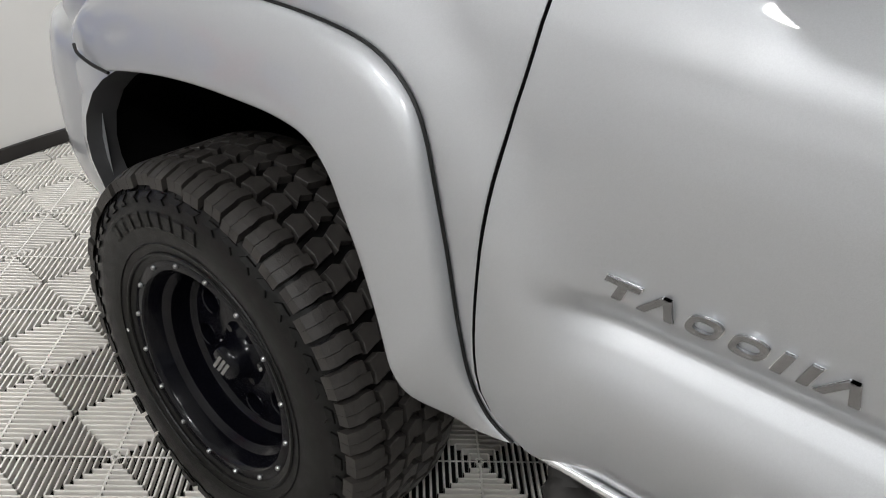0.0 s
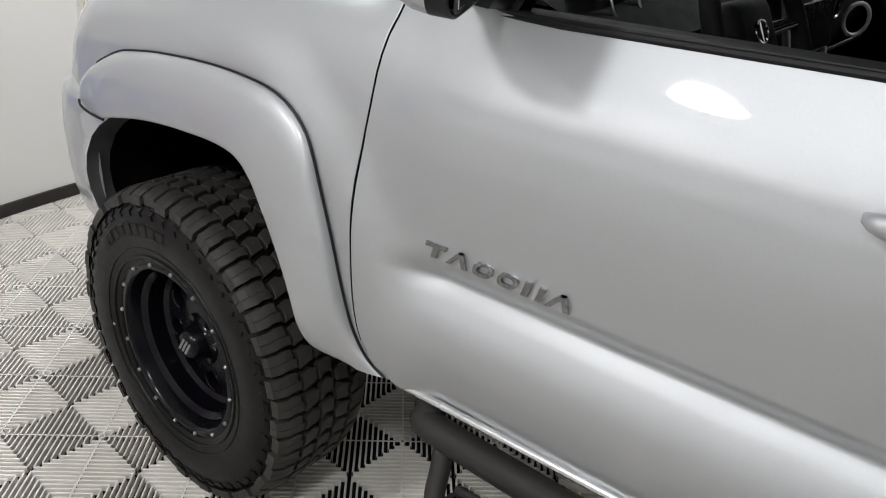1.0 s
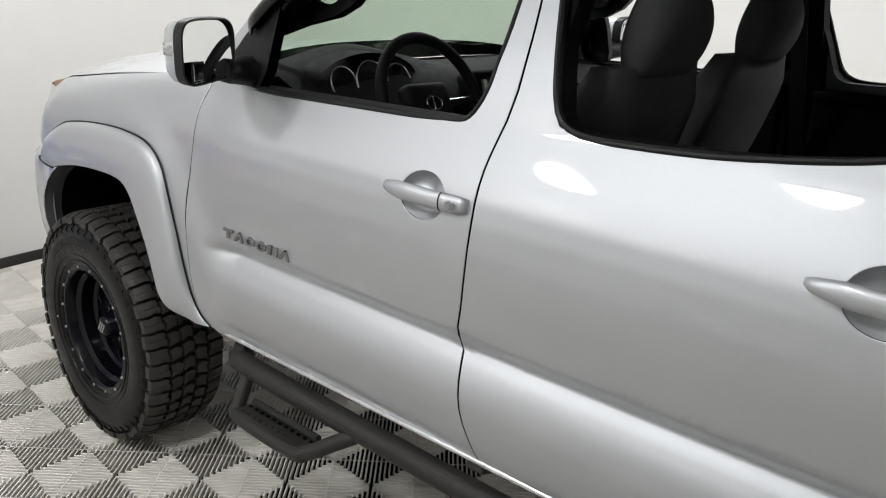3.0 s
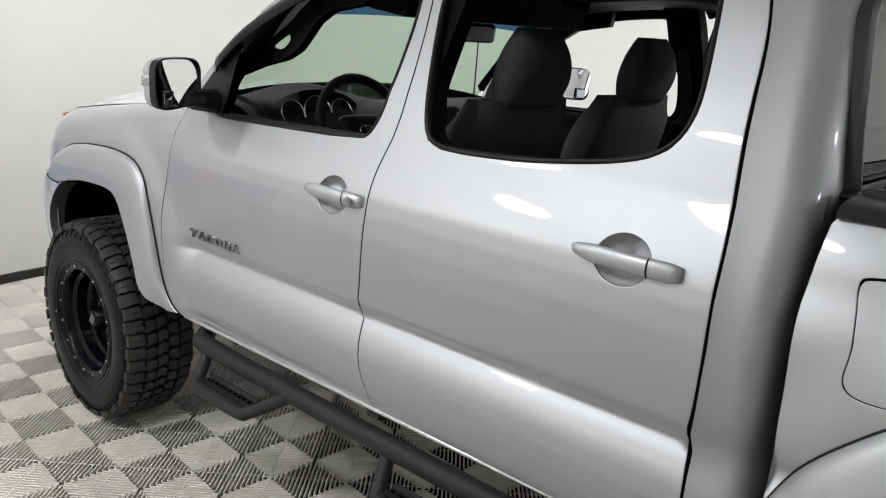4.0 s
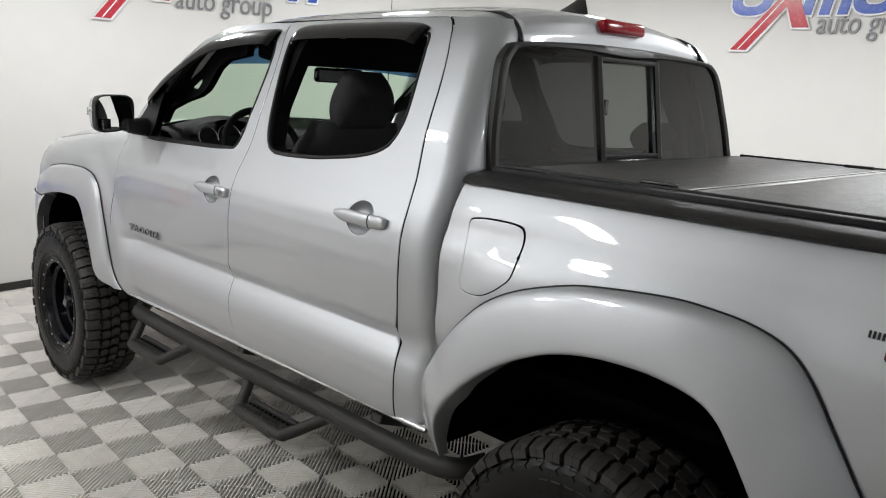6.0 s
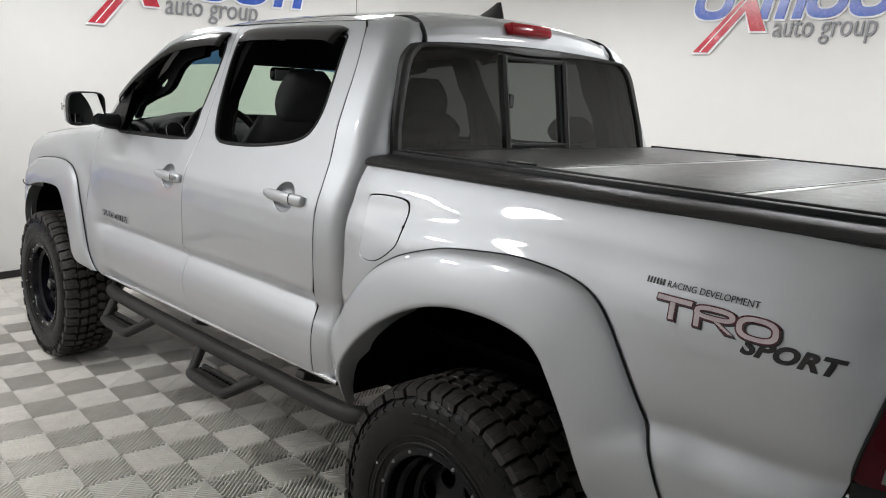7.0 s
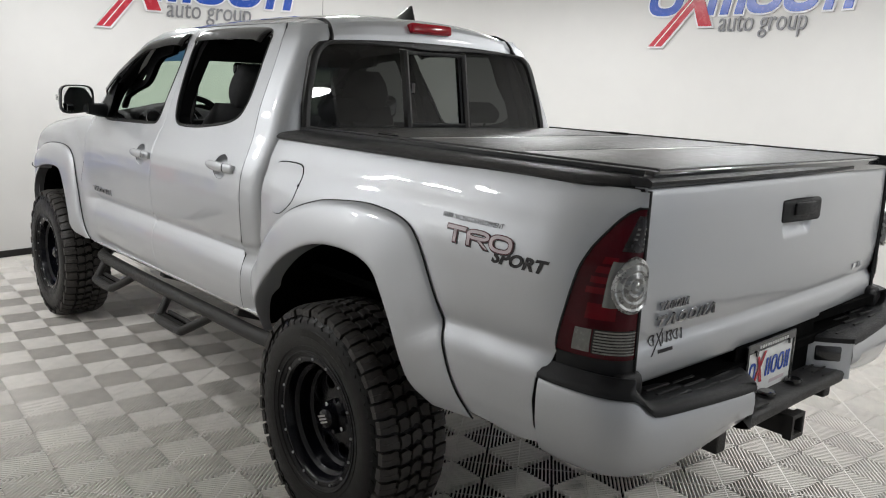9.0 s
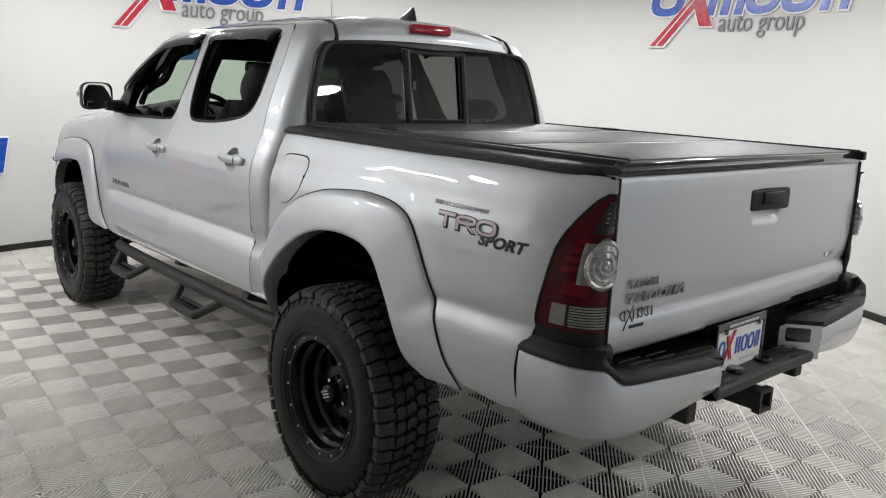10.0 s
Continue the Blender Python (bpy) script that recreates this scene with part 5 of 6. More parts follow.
            # hooked blocks that interlock across the crown
            block([(-.08 + o, sgn * .065), (.08 + o, sgn * .028), (.60 + o, sgn * .0235), (.78 + o, sgn * .042), (.66 + o, sgn * .065), (.28 + o, sgn * .061)], k, .390, .4155)
        # centre rib broken into slanted links
        block([(.02, -.0185), (.70, -.0185), (.90, .002), (.80, .0185), (.12, .0185), (.26, -.002)], k, .390, .4155)
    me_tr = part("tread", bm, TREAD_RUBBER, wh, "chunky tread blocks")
    me_tr["kind"] = "stuff"
    # pairs of small squares and chevrons moulded on the shoulders
    bm = bmesh.new()

    def wall_y(r):
        return float(np.interp(r, [q[0] for q in prof[2:10]], [-q[1] for q in prof[2:10]]))

    def pad(sgn, k, quad, h):
        lo, hi = [], []
        for u, r in quad:
            t = 2 * math.pi * (k + u) / n
            for lst, e in ((lo, -.002), (hi, h)):
                lst.append(bm.verts.new((r * math.cos(t), sgn * (wall_y(r) + e), r * math.sin(t))))
        for i in range(4):
            j = (i + 1) % 4
            bm.faces.new((lo[i], lo[j], hi[j], hi[i]))
        bm.faces.new(hi)

    for k in range(n):
        for sgn in (-1, 1):
            o = 0 if sgn < 0 else .5
            for u0 in (.10, .53):
                pad(sgn, k, [(u0 + o, .386), (u0 + .34 + o, .386), (u0 + .36 + o, .4005), (u0 + .02 + o, .4005)], .004)
                pad(sgn, k, [(u0 + o, .372), (u0 + .34 + o, .372), (u0 + .34 + o, .383), (u0 + o, .383)], .003)
            pad(sgn, k, [(.05 + o, .350), (.55 + o, .350), (.75 + o, .3595), (.25 + o, .3595)], .0035)
            pad(sgn, k, [(.25 + o, .3595), (.75 + o, .3595), (.55 + o, .369), (.05 + o, .369)], .0035)
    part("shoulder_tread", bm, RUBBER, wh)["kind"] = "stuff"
    # raised sidewall lettering as plain blocks, and rings
    bm = bmesh.new()
    for k in range(9):
        t0 = radians(98 + k * 6.2)
        rows = []
        for r in (.300, .304, .330, .334):
            hgt = .0 if r in (.300, .334) else .0022
            rows.append([(r * math.cos(t0 + d), -TYRE_W / 2 - .0085 - hgt, r * math.sin(t0 + d)) for d in (0, .012, .045, .075)])
        bm = loft_bm(rows, bm=bm)
    part("sidewall_relief", bm, RUBBER, wh, "raised sidewall lettering as plain blocks")["kind"] = "stuff"
    part("sidewall_ring", tube_bm([(.268 * math.cos(t), -TYRE_W / 2 - .0055, .268 * math.sin(t)) for t in (2 * math.pi * k / 72 for k in range(72))], .0022, 6, closed=True), RUBBER, wh, smooth=True)
    part("rim_guard", tube_bm([(.246 * math.cos(t), -TYRE_W / 2 - .001, .246 * math.sin(t)) for t in (2 * math.pi * k / 72 for k in range(72))], .004, 8, closed=True), RUBBER, wh, smooth=True)
    for ob in list(wh.children):
        for v in ob.data.vertices:
            r = math.hypot(v.co.x, v.co.z)
            if r > .25:
                k = (.25 + (r - .25) * .962) / r
                v.co.x, v.co.z = v.co.x * k, v.co.z * k
    # rim: lip ring, barrel, disc with round holes
    f = -TYRE_W / 2 + .011
    prof = [(.236, f + .02), (.240, f + .004), (.238, f - .003), (.233, f - .006), (.212, f - .006), (.208, f - .003), (.205, f + .004), (.198, f + .030), (.190, f + .036), (.184, f + .042), (.182, f + .085), (.176, f + .090), (.170, f + .094)]
    rim = part("rim", lathe_bm(prof, 72), RIM_BLACK, wh, "satin black wheel rim", smooth=True, angle=35)
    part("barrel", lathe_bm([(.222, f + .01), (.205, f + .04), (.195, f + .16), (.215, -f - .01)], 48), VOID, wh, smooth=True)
    # dished face with eight holes, cut as a ring of webs
    hole_r, hole_c, cnt = .0255, .122, 8
    rows = []
    bmd = bmesh.new()
    rad = [.066, .080, .093, .1465, .158, .171]

    def fy(r):
        return f + .094 - .014 * (1 - ((r - .06) / .11) ** 2) * (1 if r < .171 else 0)

    pts, edges = [], []
    per = 16
    for ring in (.062, .171):
        k0 = len(pts)
        pts += [Vector((ring * math.cos(t), ring * math.sin(t))) for t in (2 * math.pi * k / 64 for k in range(64))]
        edges += [(k0 + i, k0 + (i + 1) % 64) for i in range(64)]
    holes = []
    for h in range(cnt):
        a = 2 * math.pi * (h + .5) / cnt
        cx, cz = hole_c * math.cos(a), hole_c * math.sin(a)
        k0 = len(pts)
        lp = [Vector((cx + hole_r * math.cos(t), cz + hole_r * math.sin(t))) for t in (2 * math.pi * k / per for k in range(per))]
        pts += lp
        holes.append((cx, cz))
        edges += [(k0 + i, k0 + (i + 1) % per) for i in range(per)]
    for r in (.085, .155):
        pts += [Vector((r * math.cos(t), r * math.sin(t))) for t in (2 * math.pi * k / 48 for k in range(48))]
    vs, _, fs, *_ = delaunay_2d_cdt(pts, edges, [], 0, 1e-6)
    vv = [bmd.verts.new((v.x, fy(v.length), v.y)) for v in vs]
    for fc in fs:
        c = sum((vs[i] for i in fc), Vector((0, 0))) / len(fc)
        if c.length < .061 or c.length > .1705 or any(math.hypot(c.x - x, c.y - z) < hole_r * .97 for x, z in holes):
            continue
        bmd.faces.new([vv[i] for i in fc])
    part("face_disc", bmd, RIM_BLACK, wh, smooth=True)
    for cx, cz in holes:
        rows = []
        for r, d in ((hole_r * 1.16, -.001), (hole_r * 1.10, -.004), (hole_r * 1.0, -.002), (hole_r * .96, .012), (hole_r * .95, .03)):
            rows.append([(cx + r * math.cos(t), fy(math.hypot(cx, cz)) + d, cz + r * math.sin(t)) for t in (2 * math.pi * k / 20 for k in range(20))])
        part("hole_rim", loft_bm(rows, closed=True), RIM_BLACK, wh, smooth=True)
    bk = bmesh.new()
    bmesh.ops.create_circle(bk, cap_ends=True, segments=40, radius=.19, matrix=pose(0, f + .135, 0, 90))
    part("brake_disc", bk, VOID, wh)
    # hub cap
    cap = part("hub_cap", lathe_bm([(.0, f + .026), (.028, f + .027), (.034, f + .031), (.039, f + .040), (.044, f + .060), (.052, f + .074), (.064, f + .082), (.068, f + .092)], 40), RIM_BLACK, wh, "black hub cap with a pale mark", smooth=True, angle=50)
    for q in (-.012, .0, .012):
        b = slab([(-.012 + q, -.022), (-.005 + q, -.022), (.010 + q, .020), (.003 + q, .020)], 0, .0008)
        b.transform(pose(0, f + .0262, 0, 90))
        part("cap_mark", b, ALU, wh)
    for k in range(6):
        t = 2 * math.pi * (k + .25) / 6
        part("lug_recess", lathe_bm([(0, -.003), (.008, -.003), (.011, .004), (.012, .014)], 12), CHROME if k % 3 == 0 else RIM_BLACK, wh, smooth=True).matrix_basis = pose(.057 * math.cos(t), f + .074, .057 * math.sin(t))
    # bolts round the lip
    bolt = lathe_bm([(0, -.005), (.0036, -.005), (.005, -.0025), (.0054, .002)], 8)
    bme = bpy.data.meshes.new("bolt")
    bolt.to_mesh(bme)
    bolt.free()
    for k in range(16):
        t = 2 * math.pi * (k + .3) / 16
        o = link("bolt", bme, STEEL, wh, "bright steel bolt" if k == 0 else "")
        o.location = (.2225 * math.cos(t), f - .006, .2225 * math.sin(t))
    o = part("valve", tube_bm([(.262 * math.cos(3.5), f - .004, .262 * math.sin(3.5)), (.262 * math.cos(3.5), f - .016, .262 * math.sin(3.5))], .004, 8), WHITE, wh)
    return wh


wheel = build_wheel()
wheel.parent = TRUCK
wheel.matrix_basis = pose(0, -.853, .409, 0, 14)
for x, y, rz, ry in ((3.236, -.853, 0, 47), (0, .853, 180, 80), (3.236, .853, 180, 10)):
    w2 = copy_thing(wheel, pose(x, y, .409) @ pose(0, 0, 0, 0, 0, rz) @ pose(0, 0, 0, 0, ry, 0))
# chassis
for side in (-1, 1):
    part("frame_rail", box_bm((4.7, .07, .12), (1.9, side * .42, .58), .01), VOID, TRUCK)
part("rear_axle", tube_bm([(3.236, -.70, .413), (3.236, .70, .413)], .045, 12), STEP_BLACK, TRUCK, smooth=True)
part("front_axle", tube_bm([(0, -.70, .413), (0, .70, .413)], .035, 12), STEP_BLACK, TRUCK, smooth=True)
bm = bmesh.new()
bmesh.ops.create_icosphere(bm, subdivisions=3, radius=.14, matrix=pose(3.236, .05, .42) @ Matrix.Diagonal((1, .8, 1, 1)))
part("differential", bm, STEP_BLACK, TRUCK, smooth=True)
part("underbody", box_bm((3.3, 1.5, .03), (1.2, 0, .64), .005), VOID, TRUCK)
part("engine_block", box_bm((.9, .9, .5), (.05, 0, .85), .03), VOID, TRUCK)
for side in (-1, 1):
    part("spring", tube_bm([(2.6, side * .50, .60), (2.95, side * .50, .48), (3.236, side * .50, .46), (3.6, side * .50, .48), (3.95, side * .50, .62)], .02, 8), STEP_BLACK, TRUCK)
    cp = [(.05 + .07 * math.cos(t), side * .58 + .07 * math.sin(t), .50 + .45 * t / 38) for t in np.linspace(0, 38, 120)]
    part("coil_spring", tube_bm(cp, .008, 6), STEP_BLACK, TRUCK)

# ---- side steps ----
for side in (-1, 1):
    st = new("side_step")
    st.parent = TRUCK
    st["label"] = "textured black tubular side step with drop steps"
    ybar, zb = .868, .512
    main = smooth_path([(.675, side * .80, .555), (.70, side * .845, .525), (.78, side * ybar, zb), (1.5, side * ybar, .512), (2.2, side * ybar, .524), (2.60, side * ybar, .532), (2.74, side * .845, .540), (2.80, side * .78, .560)], 8)
    part("main_tube", tube_bm(main, .032, 16), STEP_BLACK, st, smooth=True)
    for x0 in (.775, 1.70):
        x1 = x0 + .36
        loop = smooth_path([(x0 - .02, side * ybar, zb - .02), (x0 - .005, side * .892, .46), (x0 + .01, side * .925, .412), (x0 + .05, side * .945, .400), (x1 - .06, side * .955, .410), (x1 - .01, side * .945, .425), (x1 + .06, side * .902, .470), (x1 + .125, side * ybar, zb)], 6)
        part("drop_hoop", tube_bm(loop, .021, 12), STEP_BLACK, st, smooth=True)
        pl = part("step_plate", box_bm((x1 - x0 - .05, .062, .010), ((x0 + x1) / 2, side * .922, .418), .003, (side * 6, -1.6, 0)), STEP_BLACK, st)
        for k in range(11):
            for r in (-.018, .012):
                part("grip_hole", box_bm((.013, .009, .004), (x0 + .05 + k * .027, side * (.922 - r), .4245 + .0004 * k), .0015), VOID if r > 0 else STEP_BLACK, st)
        rows = tube_bm(smooth_path([(x0 + .035, side * .888, .425), (x1 - .03, side * .893, .435)], 4), .010, 8)
        part("inner_rod", rows, STEP_BLACK, st, smooth=True)
    for x in (.92, 1.62, 2.42):
        part("mount", box_bm((.05, .16, .03), (x, side * .80, .565), .006, (side * 20, 0, 0)), STEP_BLACK, st)


# ---- door handles, mirrors, visors ----
def handle_set(door, x0, x1, zc, key, side):
    """Pull handle over a dished cup; the cup is an inset bowl lying in the door skin."""
    xm, zm = (1.461, 1.175) if key else (2.342, 1.201)
    rows = []
    for q, dep in ((1.02, -.0015), (.99, -.0025), (.93, -.009), (.80, -.018), (.6, -.024), (.3, -.0265), (.03, -.027)):
        row = []
        for x, z in oval(xm, zm, .064, .052):
            w = float(cab_w(np.array([x]), np.array([z]))[0])
            row.append((xm + (x - xm) * q, side * (w + dep), zm + (z - zm) * q))
        rows.append(row)
    part("handle_cup", loft_bm(rows, closed=True), SILVER, door, smooth=True, angle=80)
    rows = []
    for t in np.linspace(0, 1, 22):
        x = x0 + (x1 - x0) * t
        zz = zc + .006 - .004 * t
        w = float(cab_w(np.array([x]), np.array([zz]))[0])
        h = (.006 + .014 * min(1, t / .25) ** .6) * (1 if t < .93 else 1 - .25 * (t - .93) / .07)
        out = .004 + .026 * math.sin(math.pi * min(t, 1) ** .8) ** .6
        row = []
        for a in np.linspace(0, 2 * math.pi, 13)[:-1]:
            row.append((x, side * (w + out * .62 + .011 * math.cos(a) * (1 if h > .008 else .5)), zz + h * math.sin(a)))
        rows.append(row)
    hd = part("door_handle", loft_bm(rows, closed=True, caps=True), SILVER, door, smooth=True, angle=70)
    xs = x0 + (x1 - x0) * .74
    w = float(cab_w(np.array([xs]), np.array([zc]))[0])
    part("handle_seam", loft_bm([[(xs + dx, side * (w + .0148 + .0116 * math.cos(a)), zc + .003 + .0198 * math.sin(a)) for a in np.linspace(0, 2 * math.pi, 17)[:-1]] for dx in (0, .0025)], closed=True, caps=True), SEAL_AND_SHADE, door)
    if key:
        xk = x0 + (x1 - x0) * .88
        part("key_lock", lathe_bm([(0, -.004), (.0075, -.004), (.009, 0)], 16), STEEL, door).matrix_basis = pose(xk, side * (w + .0285), zc + .003, 0, 0, 0 if side < 0 else 180)
        part("key_ring", tube_bm([(xk + .010 * math.cos(t), side * (w + .0275), zc + .003 + .010 * math.sin(t)) for t in (2 * math.pi * k / 20 for k in range(20))], .0015, 6, closed=True), CHROME, door)


def find(name, side):
    c = [o for o in TRUCK.children if o.name.split(".")[0] == name]
    return c[0] if side < 0 else c[1]


for side in (-1, 1):
    fd, rd = find("front_door", side), find("rear_door", side)
    handle_set(fd, 1.355, 1.588, 1.176, True, side)
    handle_set(rd, 2.228, 2.470, 1.200, False, side)
    # mirror with its black sail
    sail = [(.640, 1.318), (.83, 1.322), (.842, 1.36), (.838, 1.455), (.825, 1.545), (.80, 1.545), (.735, 1.462), (.68, 1.39)]
    shell("mirror_sail", sail, cab_w, side, BLACK_PLASTIC, fd, lift=.005, fold=.03)
    foot = [[(x + q * .045 * (1 - .3 * u), side * (.842 + .115 * u), 1.352 + .034 * r * (1 - .25 * u) + .012 * u) for q, r in ((-1, -.9), (.7, -1), (1, -.5), (.9, .8), (.2, 1.3), (-.8, .5))] for u, x in ((0, .775), (.35, .785), (.7, .805), (1.0, .83))]
    mir = part("door_mirror", loft_bm(foot, closed=True, caps=True), BLACK_PLASTIC, TRUCK, "silver door mirror with black trim", smooth=True, angle=60)

    def outline(k, n=32):
        t = 2 * math.pi * k / n
        c, s = math.cos(t), math.sin(t)
        sg = lambda q, e: math.copysign(abs(q) ** e, q)
        return sg(c, .5), sg(s, .5)

    rows = []
    for dx, k in ((.0, 1.0), (-.03, 1.0), (-.06, .97), (-.085, .88), (-.105, .70), (-.115, .42), (-.118, .05)):
        row = []
        for i in range(32):
            u, v = outline(i)
            y = 1.012 + .097 * u * k
            xx = .857 - .30 * (1.012 - y) * 0 + dx + .42 * (y - 1.012)
            row.append((xx, side * y, 1.419 + .075 * v * k - (.008 if v < 0 else 0) * u))
        rows.append(row)
    part("mirror_shell", loft_bm(rows[1:], closed=True), SILVER, mir, "silver mirror back", smooth=True)
    fr = []
    for dx, k in ((-.03, 1.004), (.004, 1.0), (.006, .96), (-.002, .92)):
        fr.append([(.857 + dx + .42 * (.097 * u * k), side * (1.012 + .097 * u * k), 1.419 + .075 * v * k - (.008 if v < 0 else 0) * u) for u, v in (outline(i) for i in range(32))])
    part("mirror_surround", loft_bm(fr, closed=True), BLACK_PLASTIC, mir, smooth=True)
    bmg = bmesh.new()
    bmg.faces.new([bmg.verts.new((.853 + (.38 if side < 0 else .60) * (.097 * u * .93) + (-.08 if side < 0 else .10) * .075 * v * .93, side * (1.012 + .097 * u * .93), 1.419 + .075 * v * .93)) for u, v in (outline(i) for i in range(32))])
    part("mirror_glass", bmg, MIRROR, mir, "mirror glass")
    for nm, sz, dx, m in (("blind_spot_frame", (.005, .050, .046), .0, GLOSS_BLACK), ("blind_spot_mirror", (.003, .042, .037), .003, MIRROR)):
        part(nm, box_bm(sz, (.866 + dx + .38 * .048, side * 1.060, 1.374), .001, (0, 0, -side * 28)), m, mir)
    part("turn_lamp", box_bm((.035, .008, .030), (.850, side * 1.108, 1.425), .003, (0, 0, side * -20)), CLEAR_LENS, mir, "clear turn signal lens", smooth=True)
    # window visors
    for nm, pts, hgt in (("front_visor", [(.712, 1.482), (.760, 1.540), (.810, 1.588), (.90, 1.648), (1.0, 1.703), (1.10, 1.740), (1.30, 1.767), (1.47, 1.776), (1.535, 1.770)], .060), ("rear_visor", [(1.648, 1.772), (1.70, 1.786), (1.85, 1.791), (2.05, 1.791), (2.20, 1.789), (2.29, 1.784), (2.345, 1.770)], .056)):
        p = resample(pts, 40)
        tan = np.gradient(p, axis=0)
        nrm = np.c_[tan[:, 1], -tan[:, 0]]
        nrm /= np.linalg.norm(nrm, axis=1)[:, None]
        rows = []
        for u, o in ((0, .003), (.06, .016), (.22, .024), (.55, .033), (1.0, .034), (1.03, .031), (1.0, .025), (.5, .018), (.1, .006)):
            row = []
            for (x, z), (nx, nz), e in zip(p, nrm, np.linspace(0, 1, 40)):
                taper = min(1, e / .03 + .55) * min(1, (1 - e) / .03 + .6)
                xx, zz = x + nx * u * hgt, z + nz * u * hgt
                row.append((xx, side * (float(cab_w(np.array([x]), np.array([zz]))[0]) + o * taper), zz))
            rows.append(row)
        part(nm, loft_bm(rows), SMOKED, fd if nm[0] == "f" else rd, "smoked acrylic window visor", smooth=True, angle=50)

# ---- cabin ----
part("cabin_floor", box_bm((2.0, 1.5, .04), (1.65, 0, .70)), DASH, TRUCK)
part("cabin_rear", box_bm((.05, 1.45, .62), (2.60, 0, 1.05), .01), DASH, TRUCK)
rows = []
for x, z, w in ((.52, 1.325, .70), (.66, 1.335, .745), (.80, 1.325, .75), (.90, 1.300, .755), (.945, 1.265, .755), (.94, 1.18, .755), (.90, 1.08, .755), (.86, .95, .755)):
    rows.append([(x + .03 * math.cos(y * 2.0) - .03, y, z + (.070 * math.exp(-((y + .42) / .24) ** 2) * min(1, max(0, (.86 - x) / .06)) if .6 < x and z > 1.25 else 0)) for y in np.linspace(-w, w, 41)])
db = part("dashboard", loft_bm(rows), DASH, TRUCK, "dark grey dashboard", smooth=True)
for y, r in ((-.600, .046), (-.495, .058), (-.390, .046)):
    part("gauge_ring", tube_bm([(.868 - .02 * math.sin(t), y + r * math.cos(t), 1.318 + r * math.sin(t)) for t in (2 * math.pi * k / 30 for k in range(30))], .0022, 8, closed=True), STEEL, db, "silver gauge ring", smooth=True)
    bmq = lathe_bm([(0, .0), (r * .95, .0)], 24)
    part("gauge_face", bmq, GLOSS_BLACK, db).matrix_basis = pose(.858, y, 1.318, 0, 0, 90)
part("gauge_hood", loft_bm([[(.77 + .085 * t, -.495 + .19 * math.cos(a), 1.318 + .080 * math.sin(a)) for a in np.linspace(-.1, math.pi + .1, 24)] for t in np.linspace(0, 1, 5)]), DASH, db, smooth=True)
cs = part("radio_console", box_bm((.10, .30, .34), (.945, .0, 1.17), .03, (0, -14, 0), 3), DASH, db, smooth=True)
part("radio", box_bm((.012, .19, .105), (1.005, .0, 1.235), .004, (0, -14, 0)), GLOSS_BLACK, db)
for y in (-.118, .118):
    part("stack_trim", box_bm((.02, .014, .30), (1.0, y, 1.17), .005, (0, -14, 0)), ALU, db)
for y in (-.075, 0, .075):
    part("climate_knob", lathe_bm([(0, -.02), (.018, -.02), (.022, 0)], 16), STEP_BLACK, db, smooth=True).matrix_basis = pose(.985, y, 1.10, 0, 0, 90)
for y in (-.66, .30):
    part("air_vent", tube_bm([(.958, y + .035 * math.cos(t), 1.245 + .035 * math.sin(t)) for t in (2 * math.pi * k / 24 for k in range(24))], .007, 8, closed=True), GLOSS_BLACK, db, smooth=True)
part("air_vent", tube_bm([(.972 + .55 * .040 * math.cos(t), .475 + .84 * .040 * math.cos(t), 1.193 + .040 * math.sin(t)) for t in (2 * math.pi * k / 28 for k in range(28))], .0055, 8, closed=True), STRIP, db, "grey ringed air vent", smooth=True)
part("handle_bezel", box_bm((.15, .014, .062), (1.015, .774, 1.188), .006), GLOSS_BLACK, TRUCK, smooth=True)
part("inner_handle", box_bm((.075, .018, .016), (1.02, .766, 1.190), .006), CAP_PLASTIC, TRUCK, smooth=True)
part("glovebox_line", box_bm((.006, .38, .008), (.955, .45, 1.13), .001), SEAL_AND_SHADE, db)
# steering wheel, tilted towards the driver
SW = pose(1.01, -.42, 1.262, 0, 64, 0)
sw = new("steering_wheel")
sw.parent = TRUCK
sw["label"] = "black leather steering wheel"
sw.matrix_basis = SW
part("wheel_rim", tube_bm([(.188 * math.cos(t), .188 * math.sin(t), .03) for t in (2 * math.pi * k / 48 for k in range(48))], .0165, 12, closed=True), DASH, sw, smooth=True)
part("hub_pad", box_bm((.13, .17, .06), (.0, 0, .0), .025, segments=3), DASH, sw, smooth=True)
for a in (90, 270, 20, -20):
    t = radians(a)
    part("spoke", tube_bm([(.05 * math.cos(t), .05 * math.sin(t), .0), (.18 * math.cos(t), .18 * math.sin(t), .028)], [.022, .012], 10, flat=.6), GLOSS_BLACK if a in (90, 270) else DASH, sw, smooth=True)
part("emblem", tube_bm([(.020 * math.cos(t), .028 * math.sin(t), .032) for t in (2 * math.pi * k / 24 for k in range(24))], .003, 8, closed=True), CHROME, sw, smooth=True)
part("emblem_bar", tube_bm([(-.018, 0, .032), (.018, 0, .032)], .003, 8), CHROME, sw)
part("steering_column", tube_bm([(.80, -.42, 1.16), (1.0, -.42, 1.25)], .04, 12), DASH, TRUCK, smooth=True)


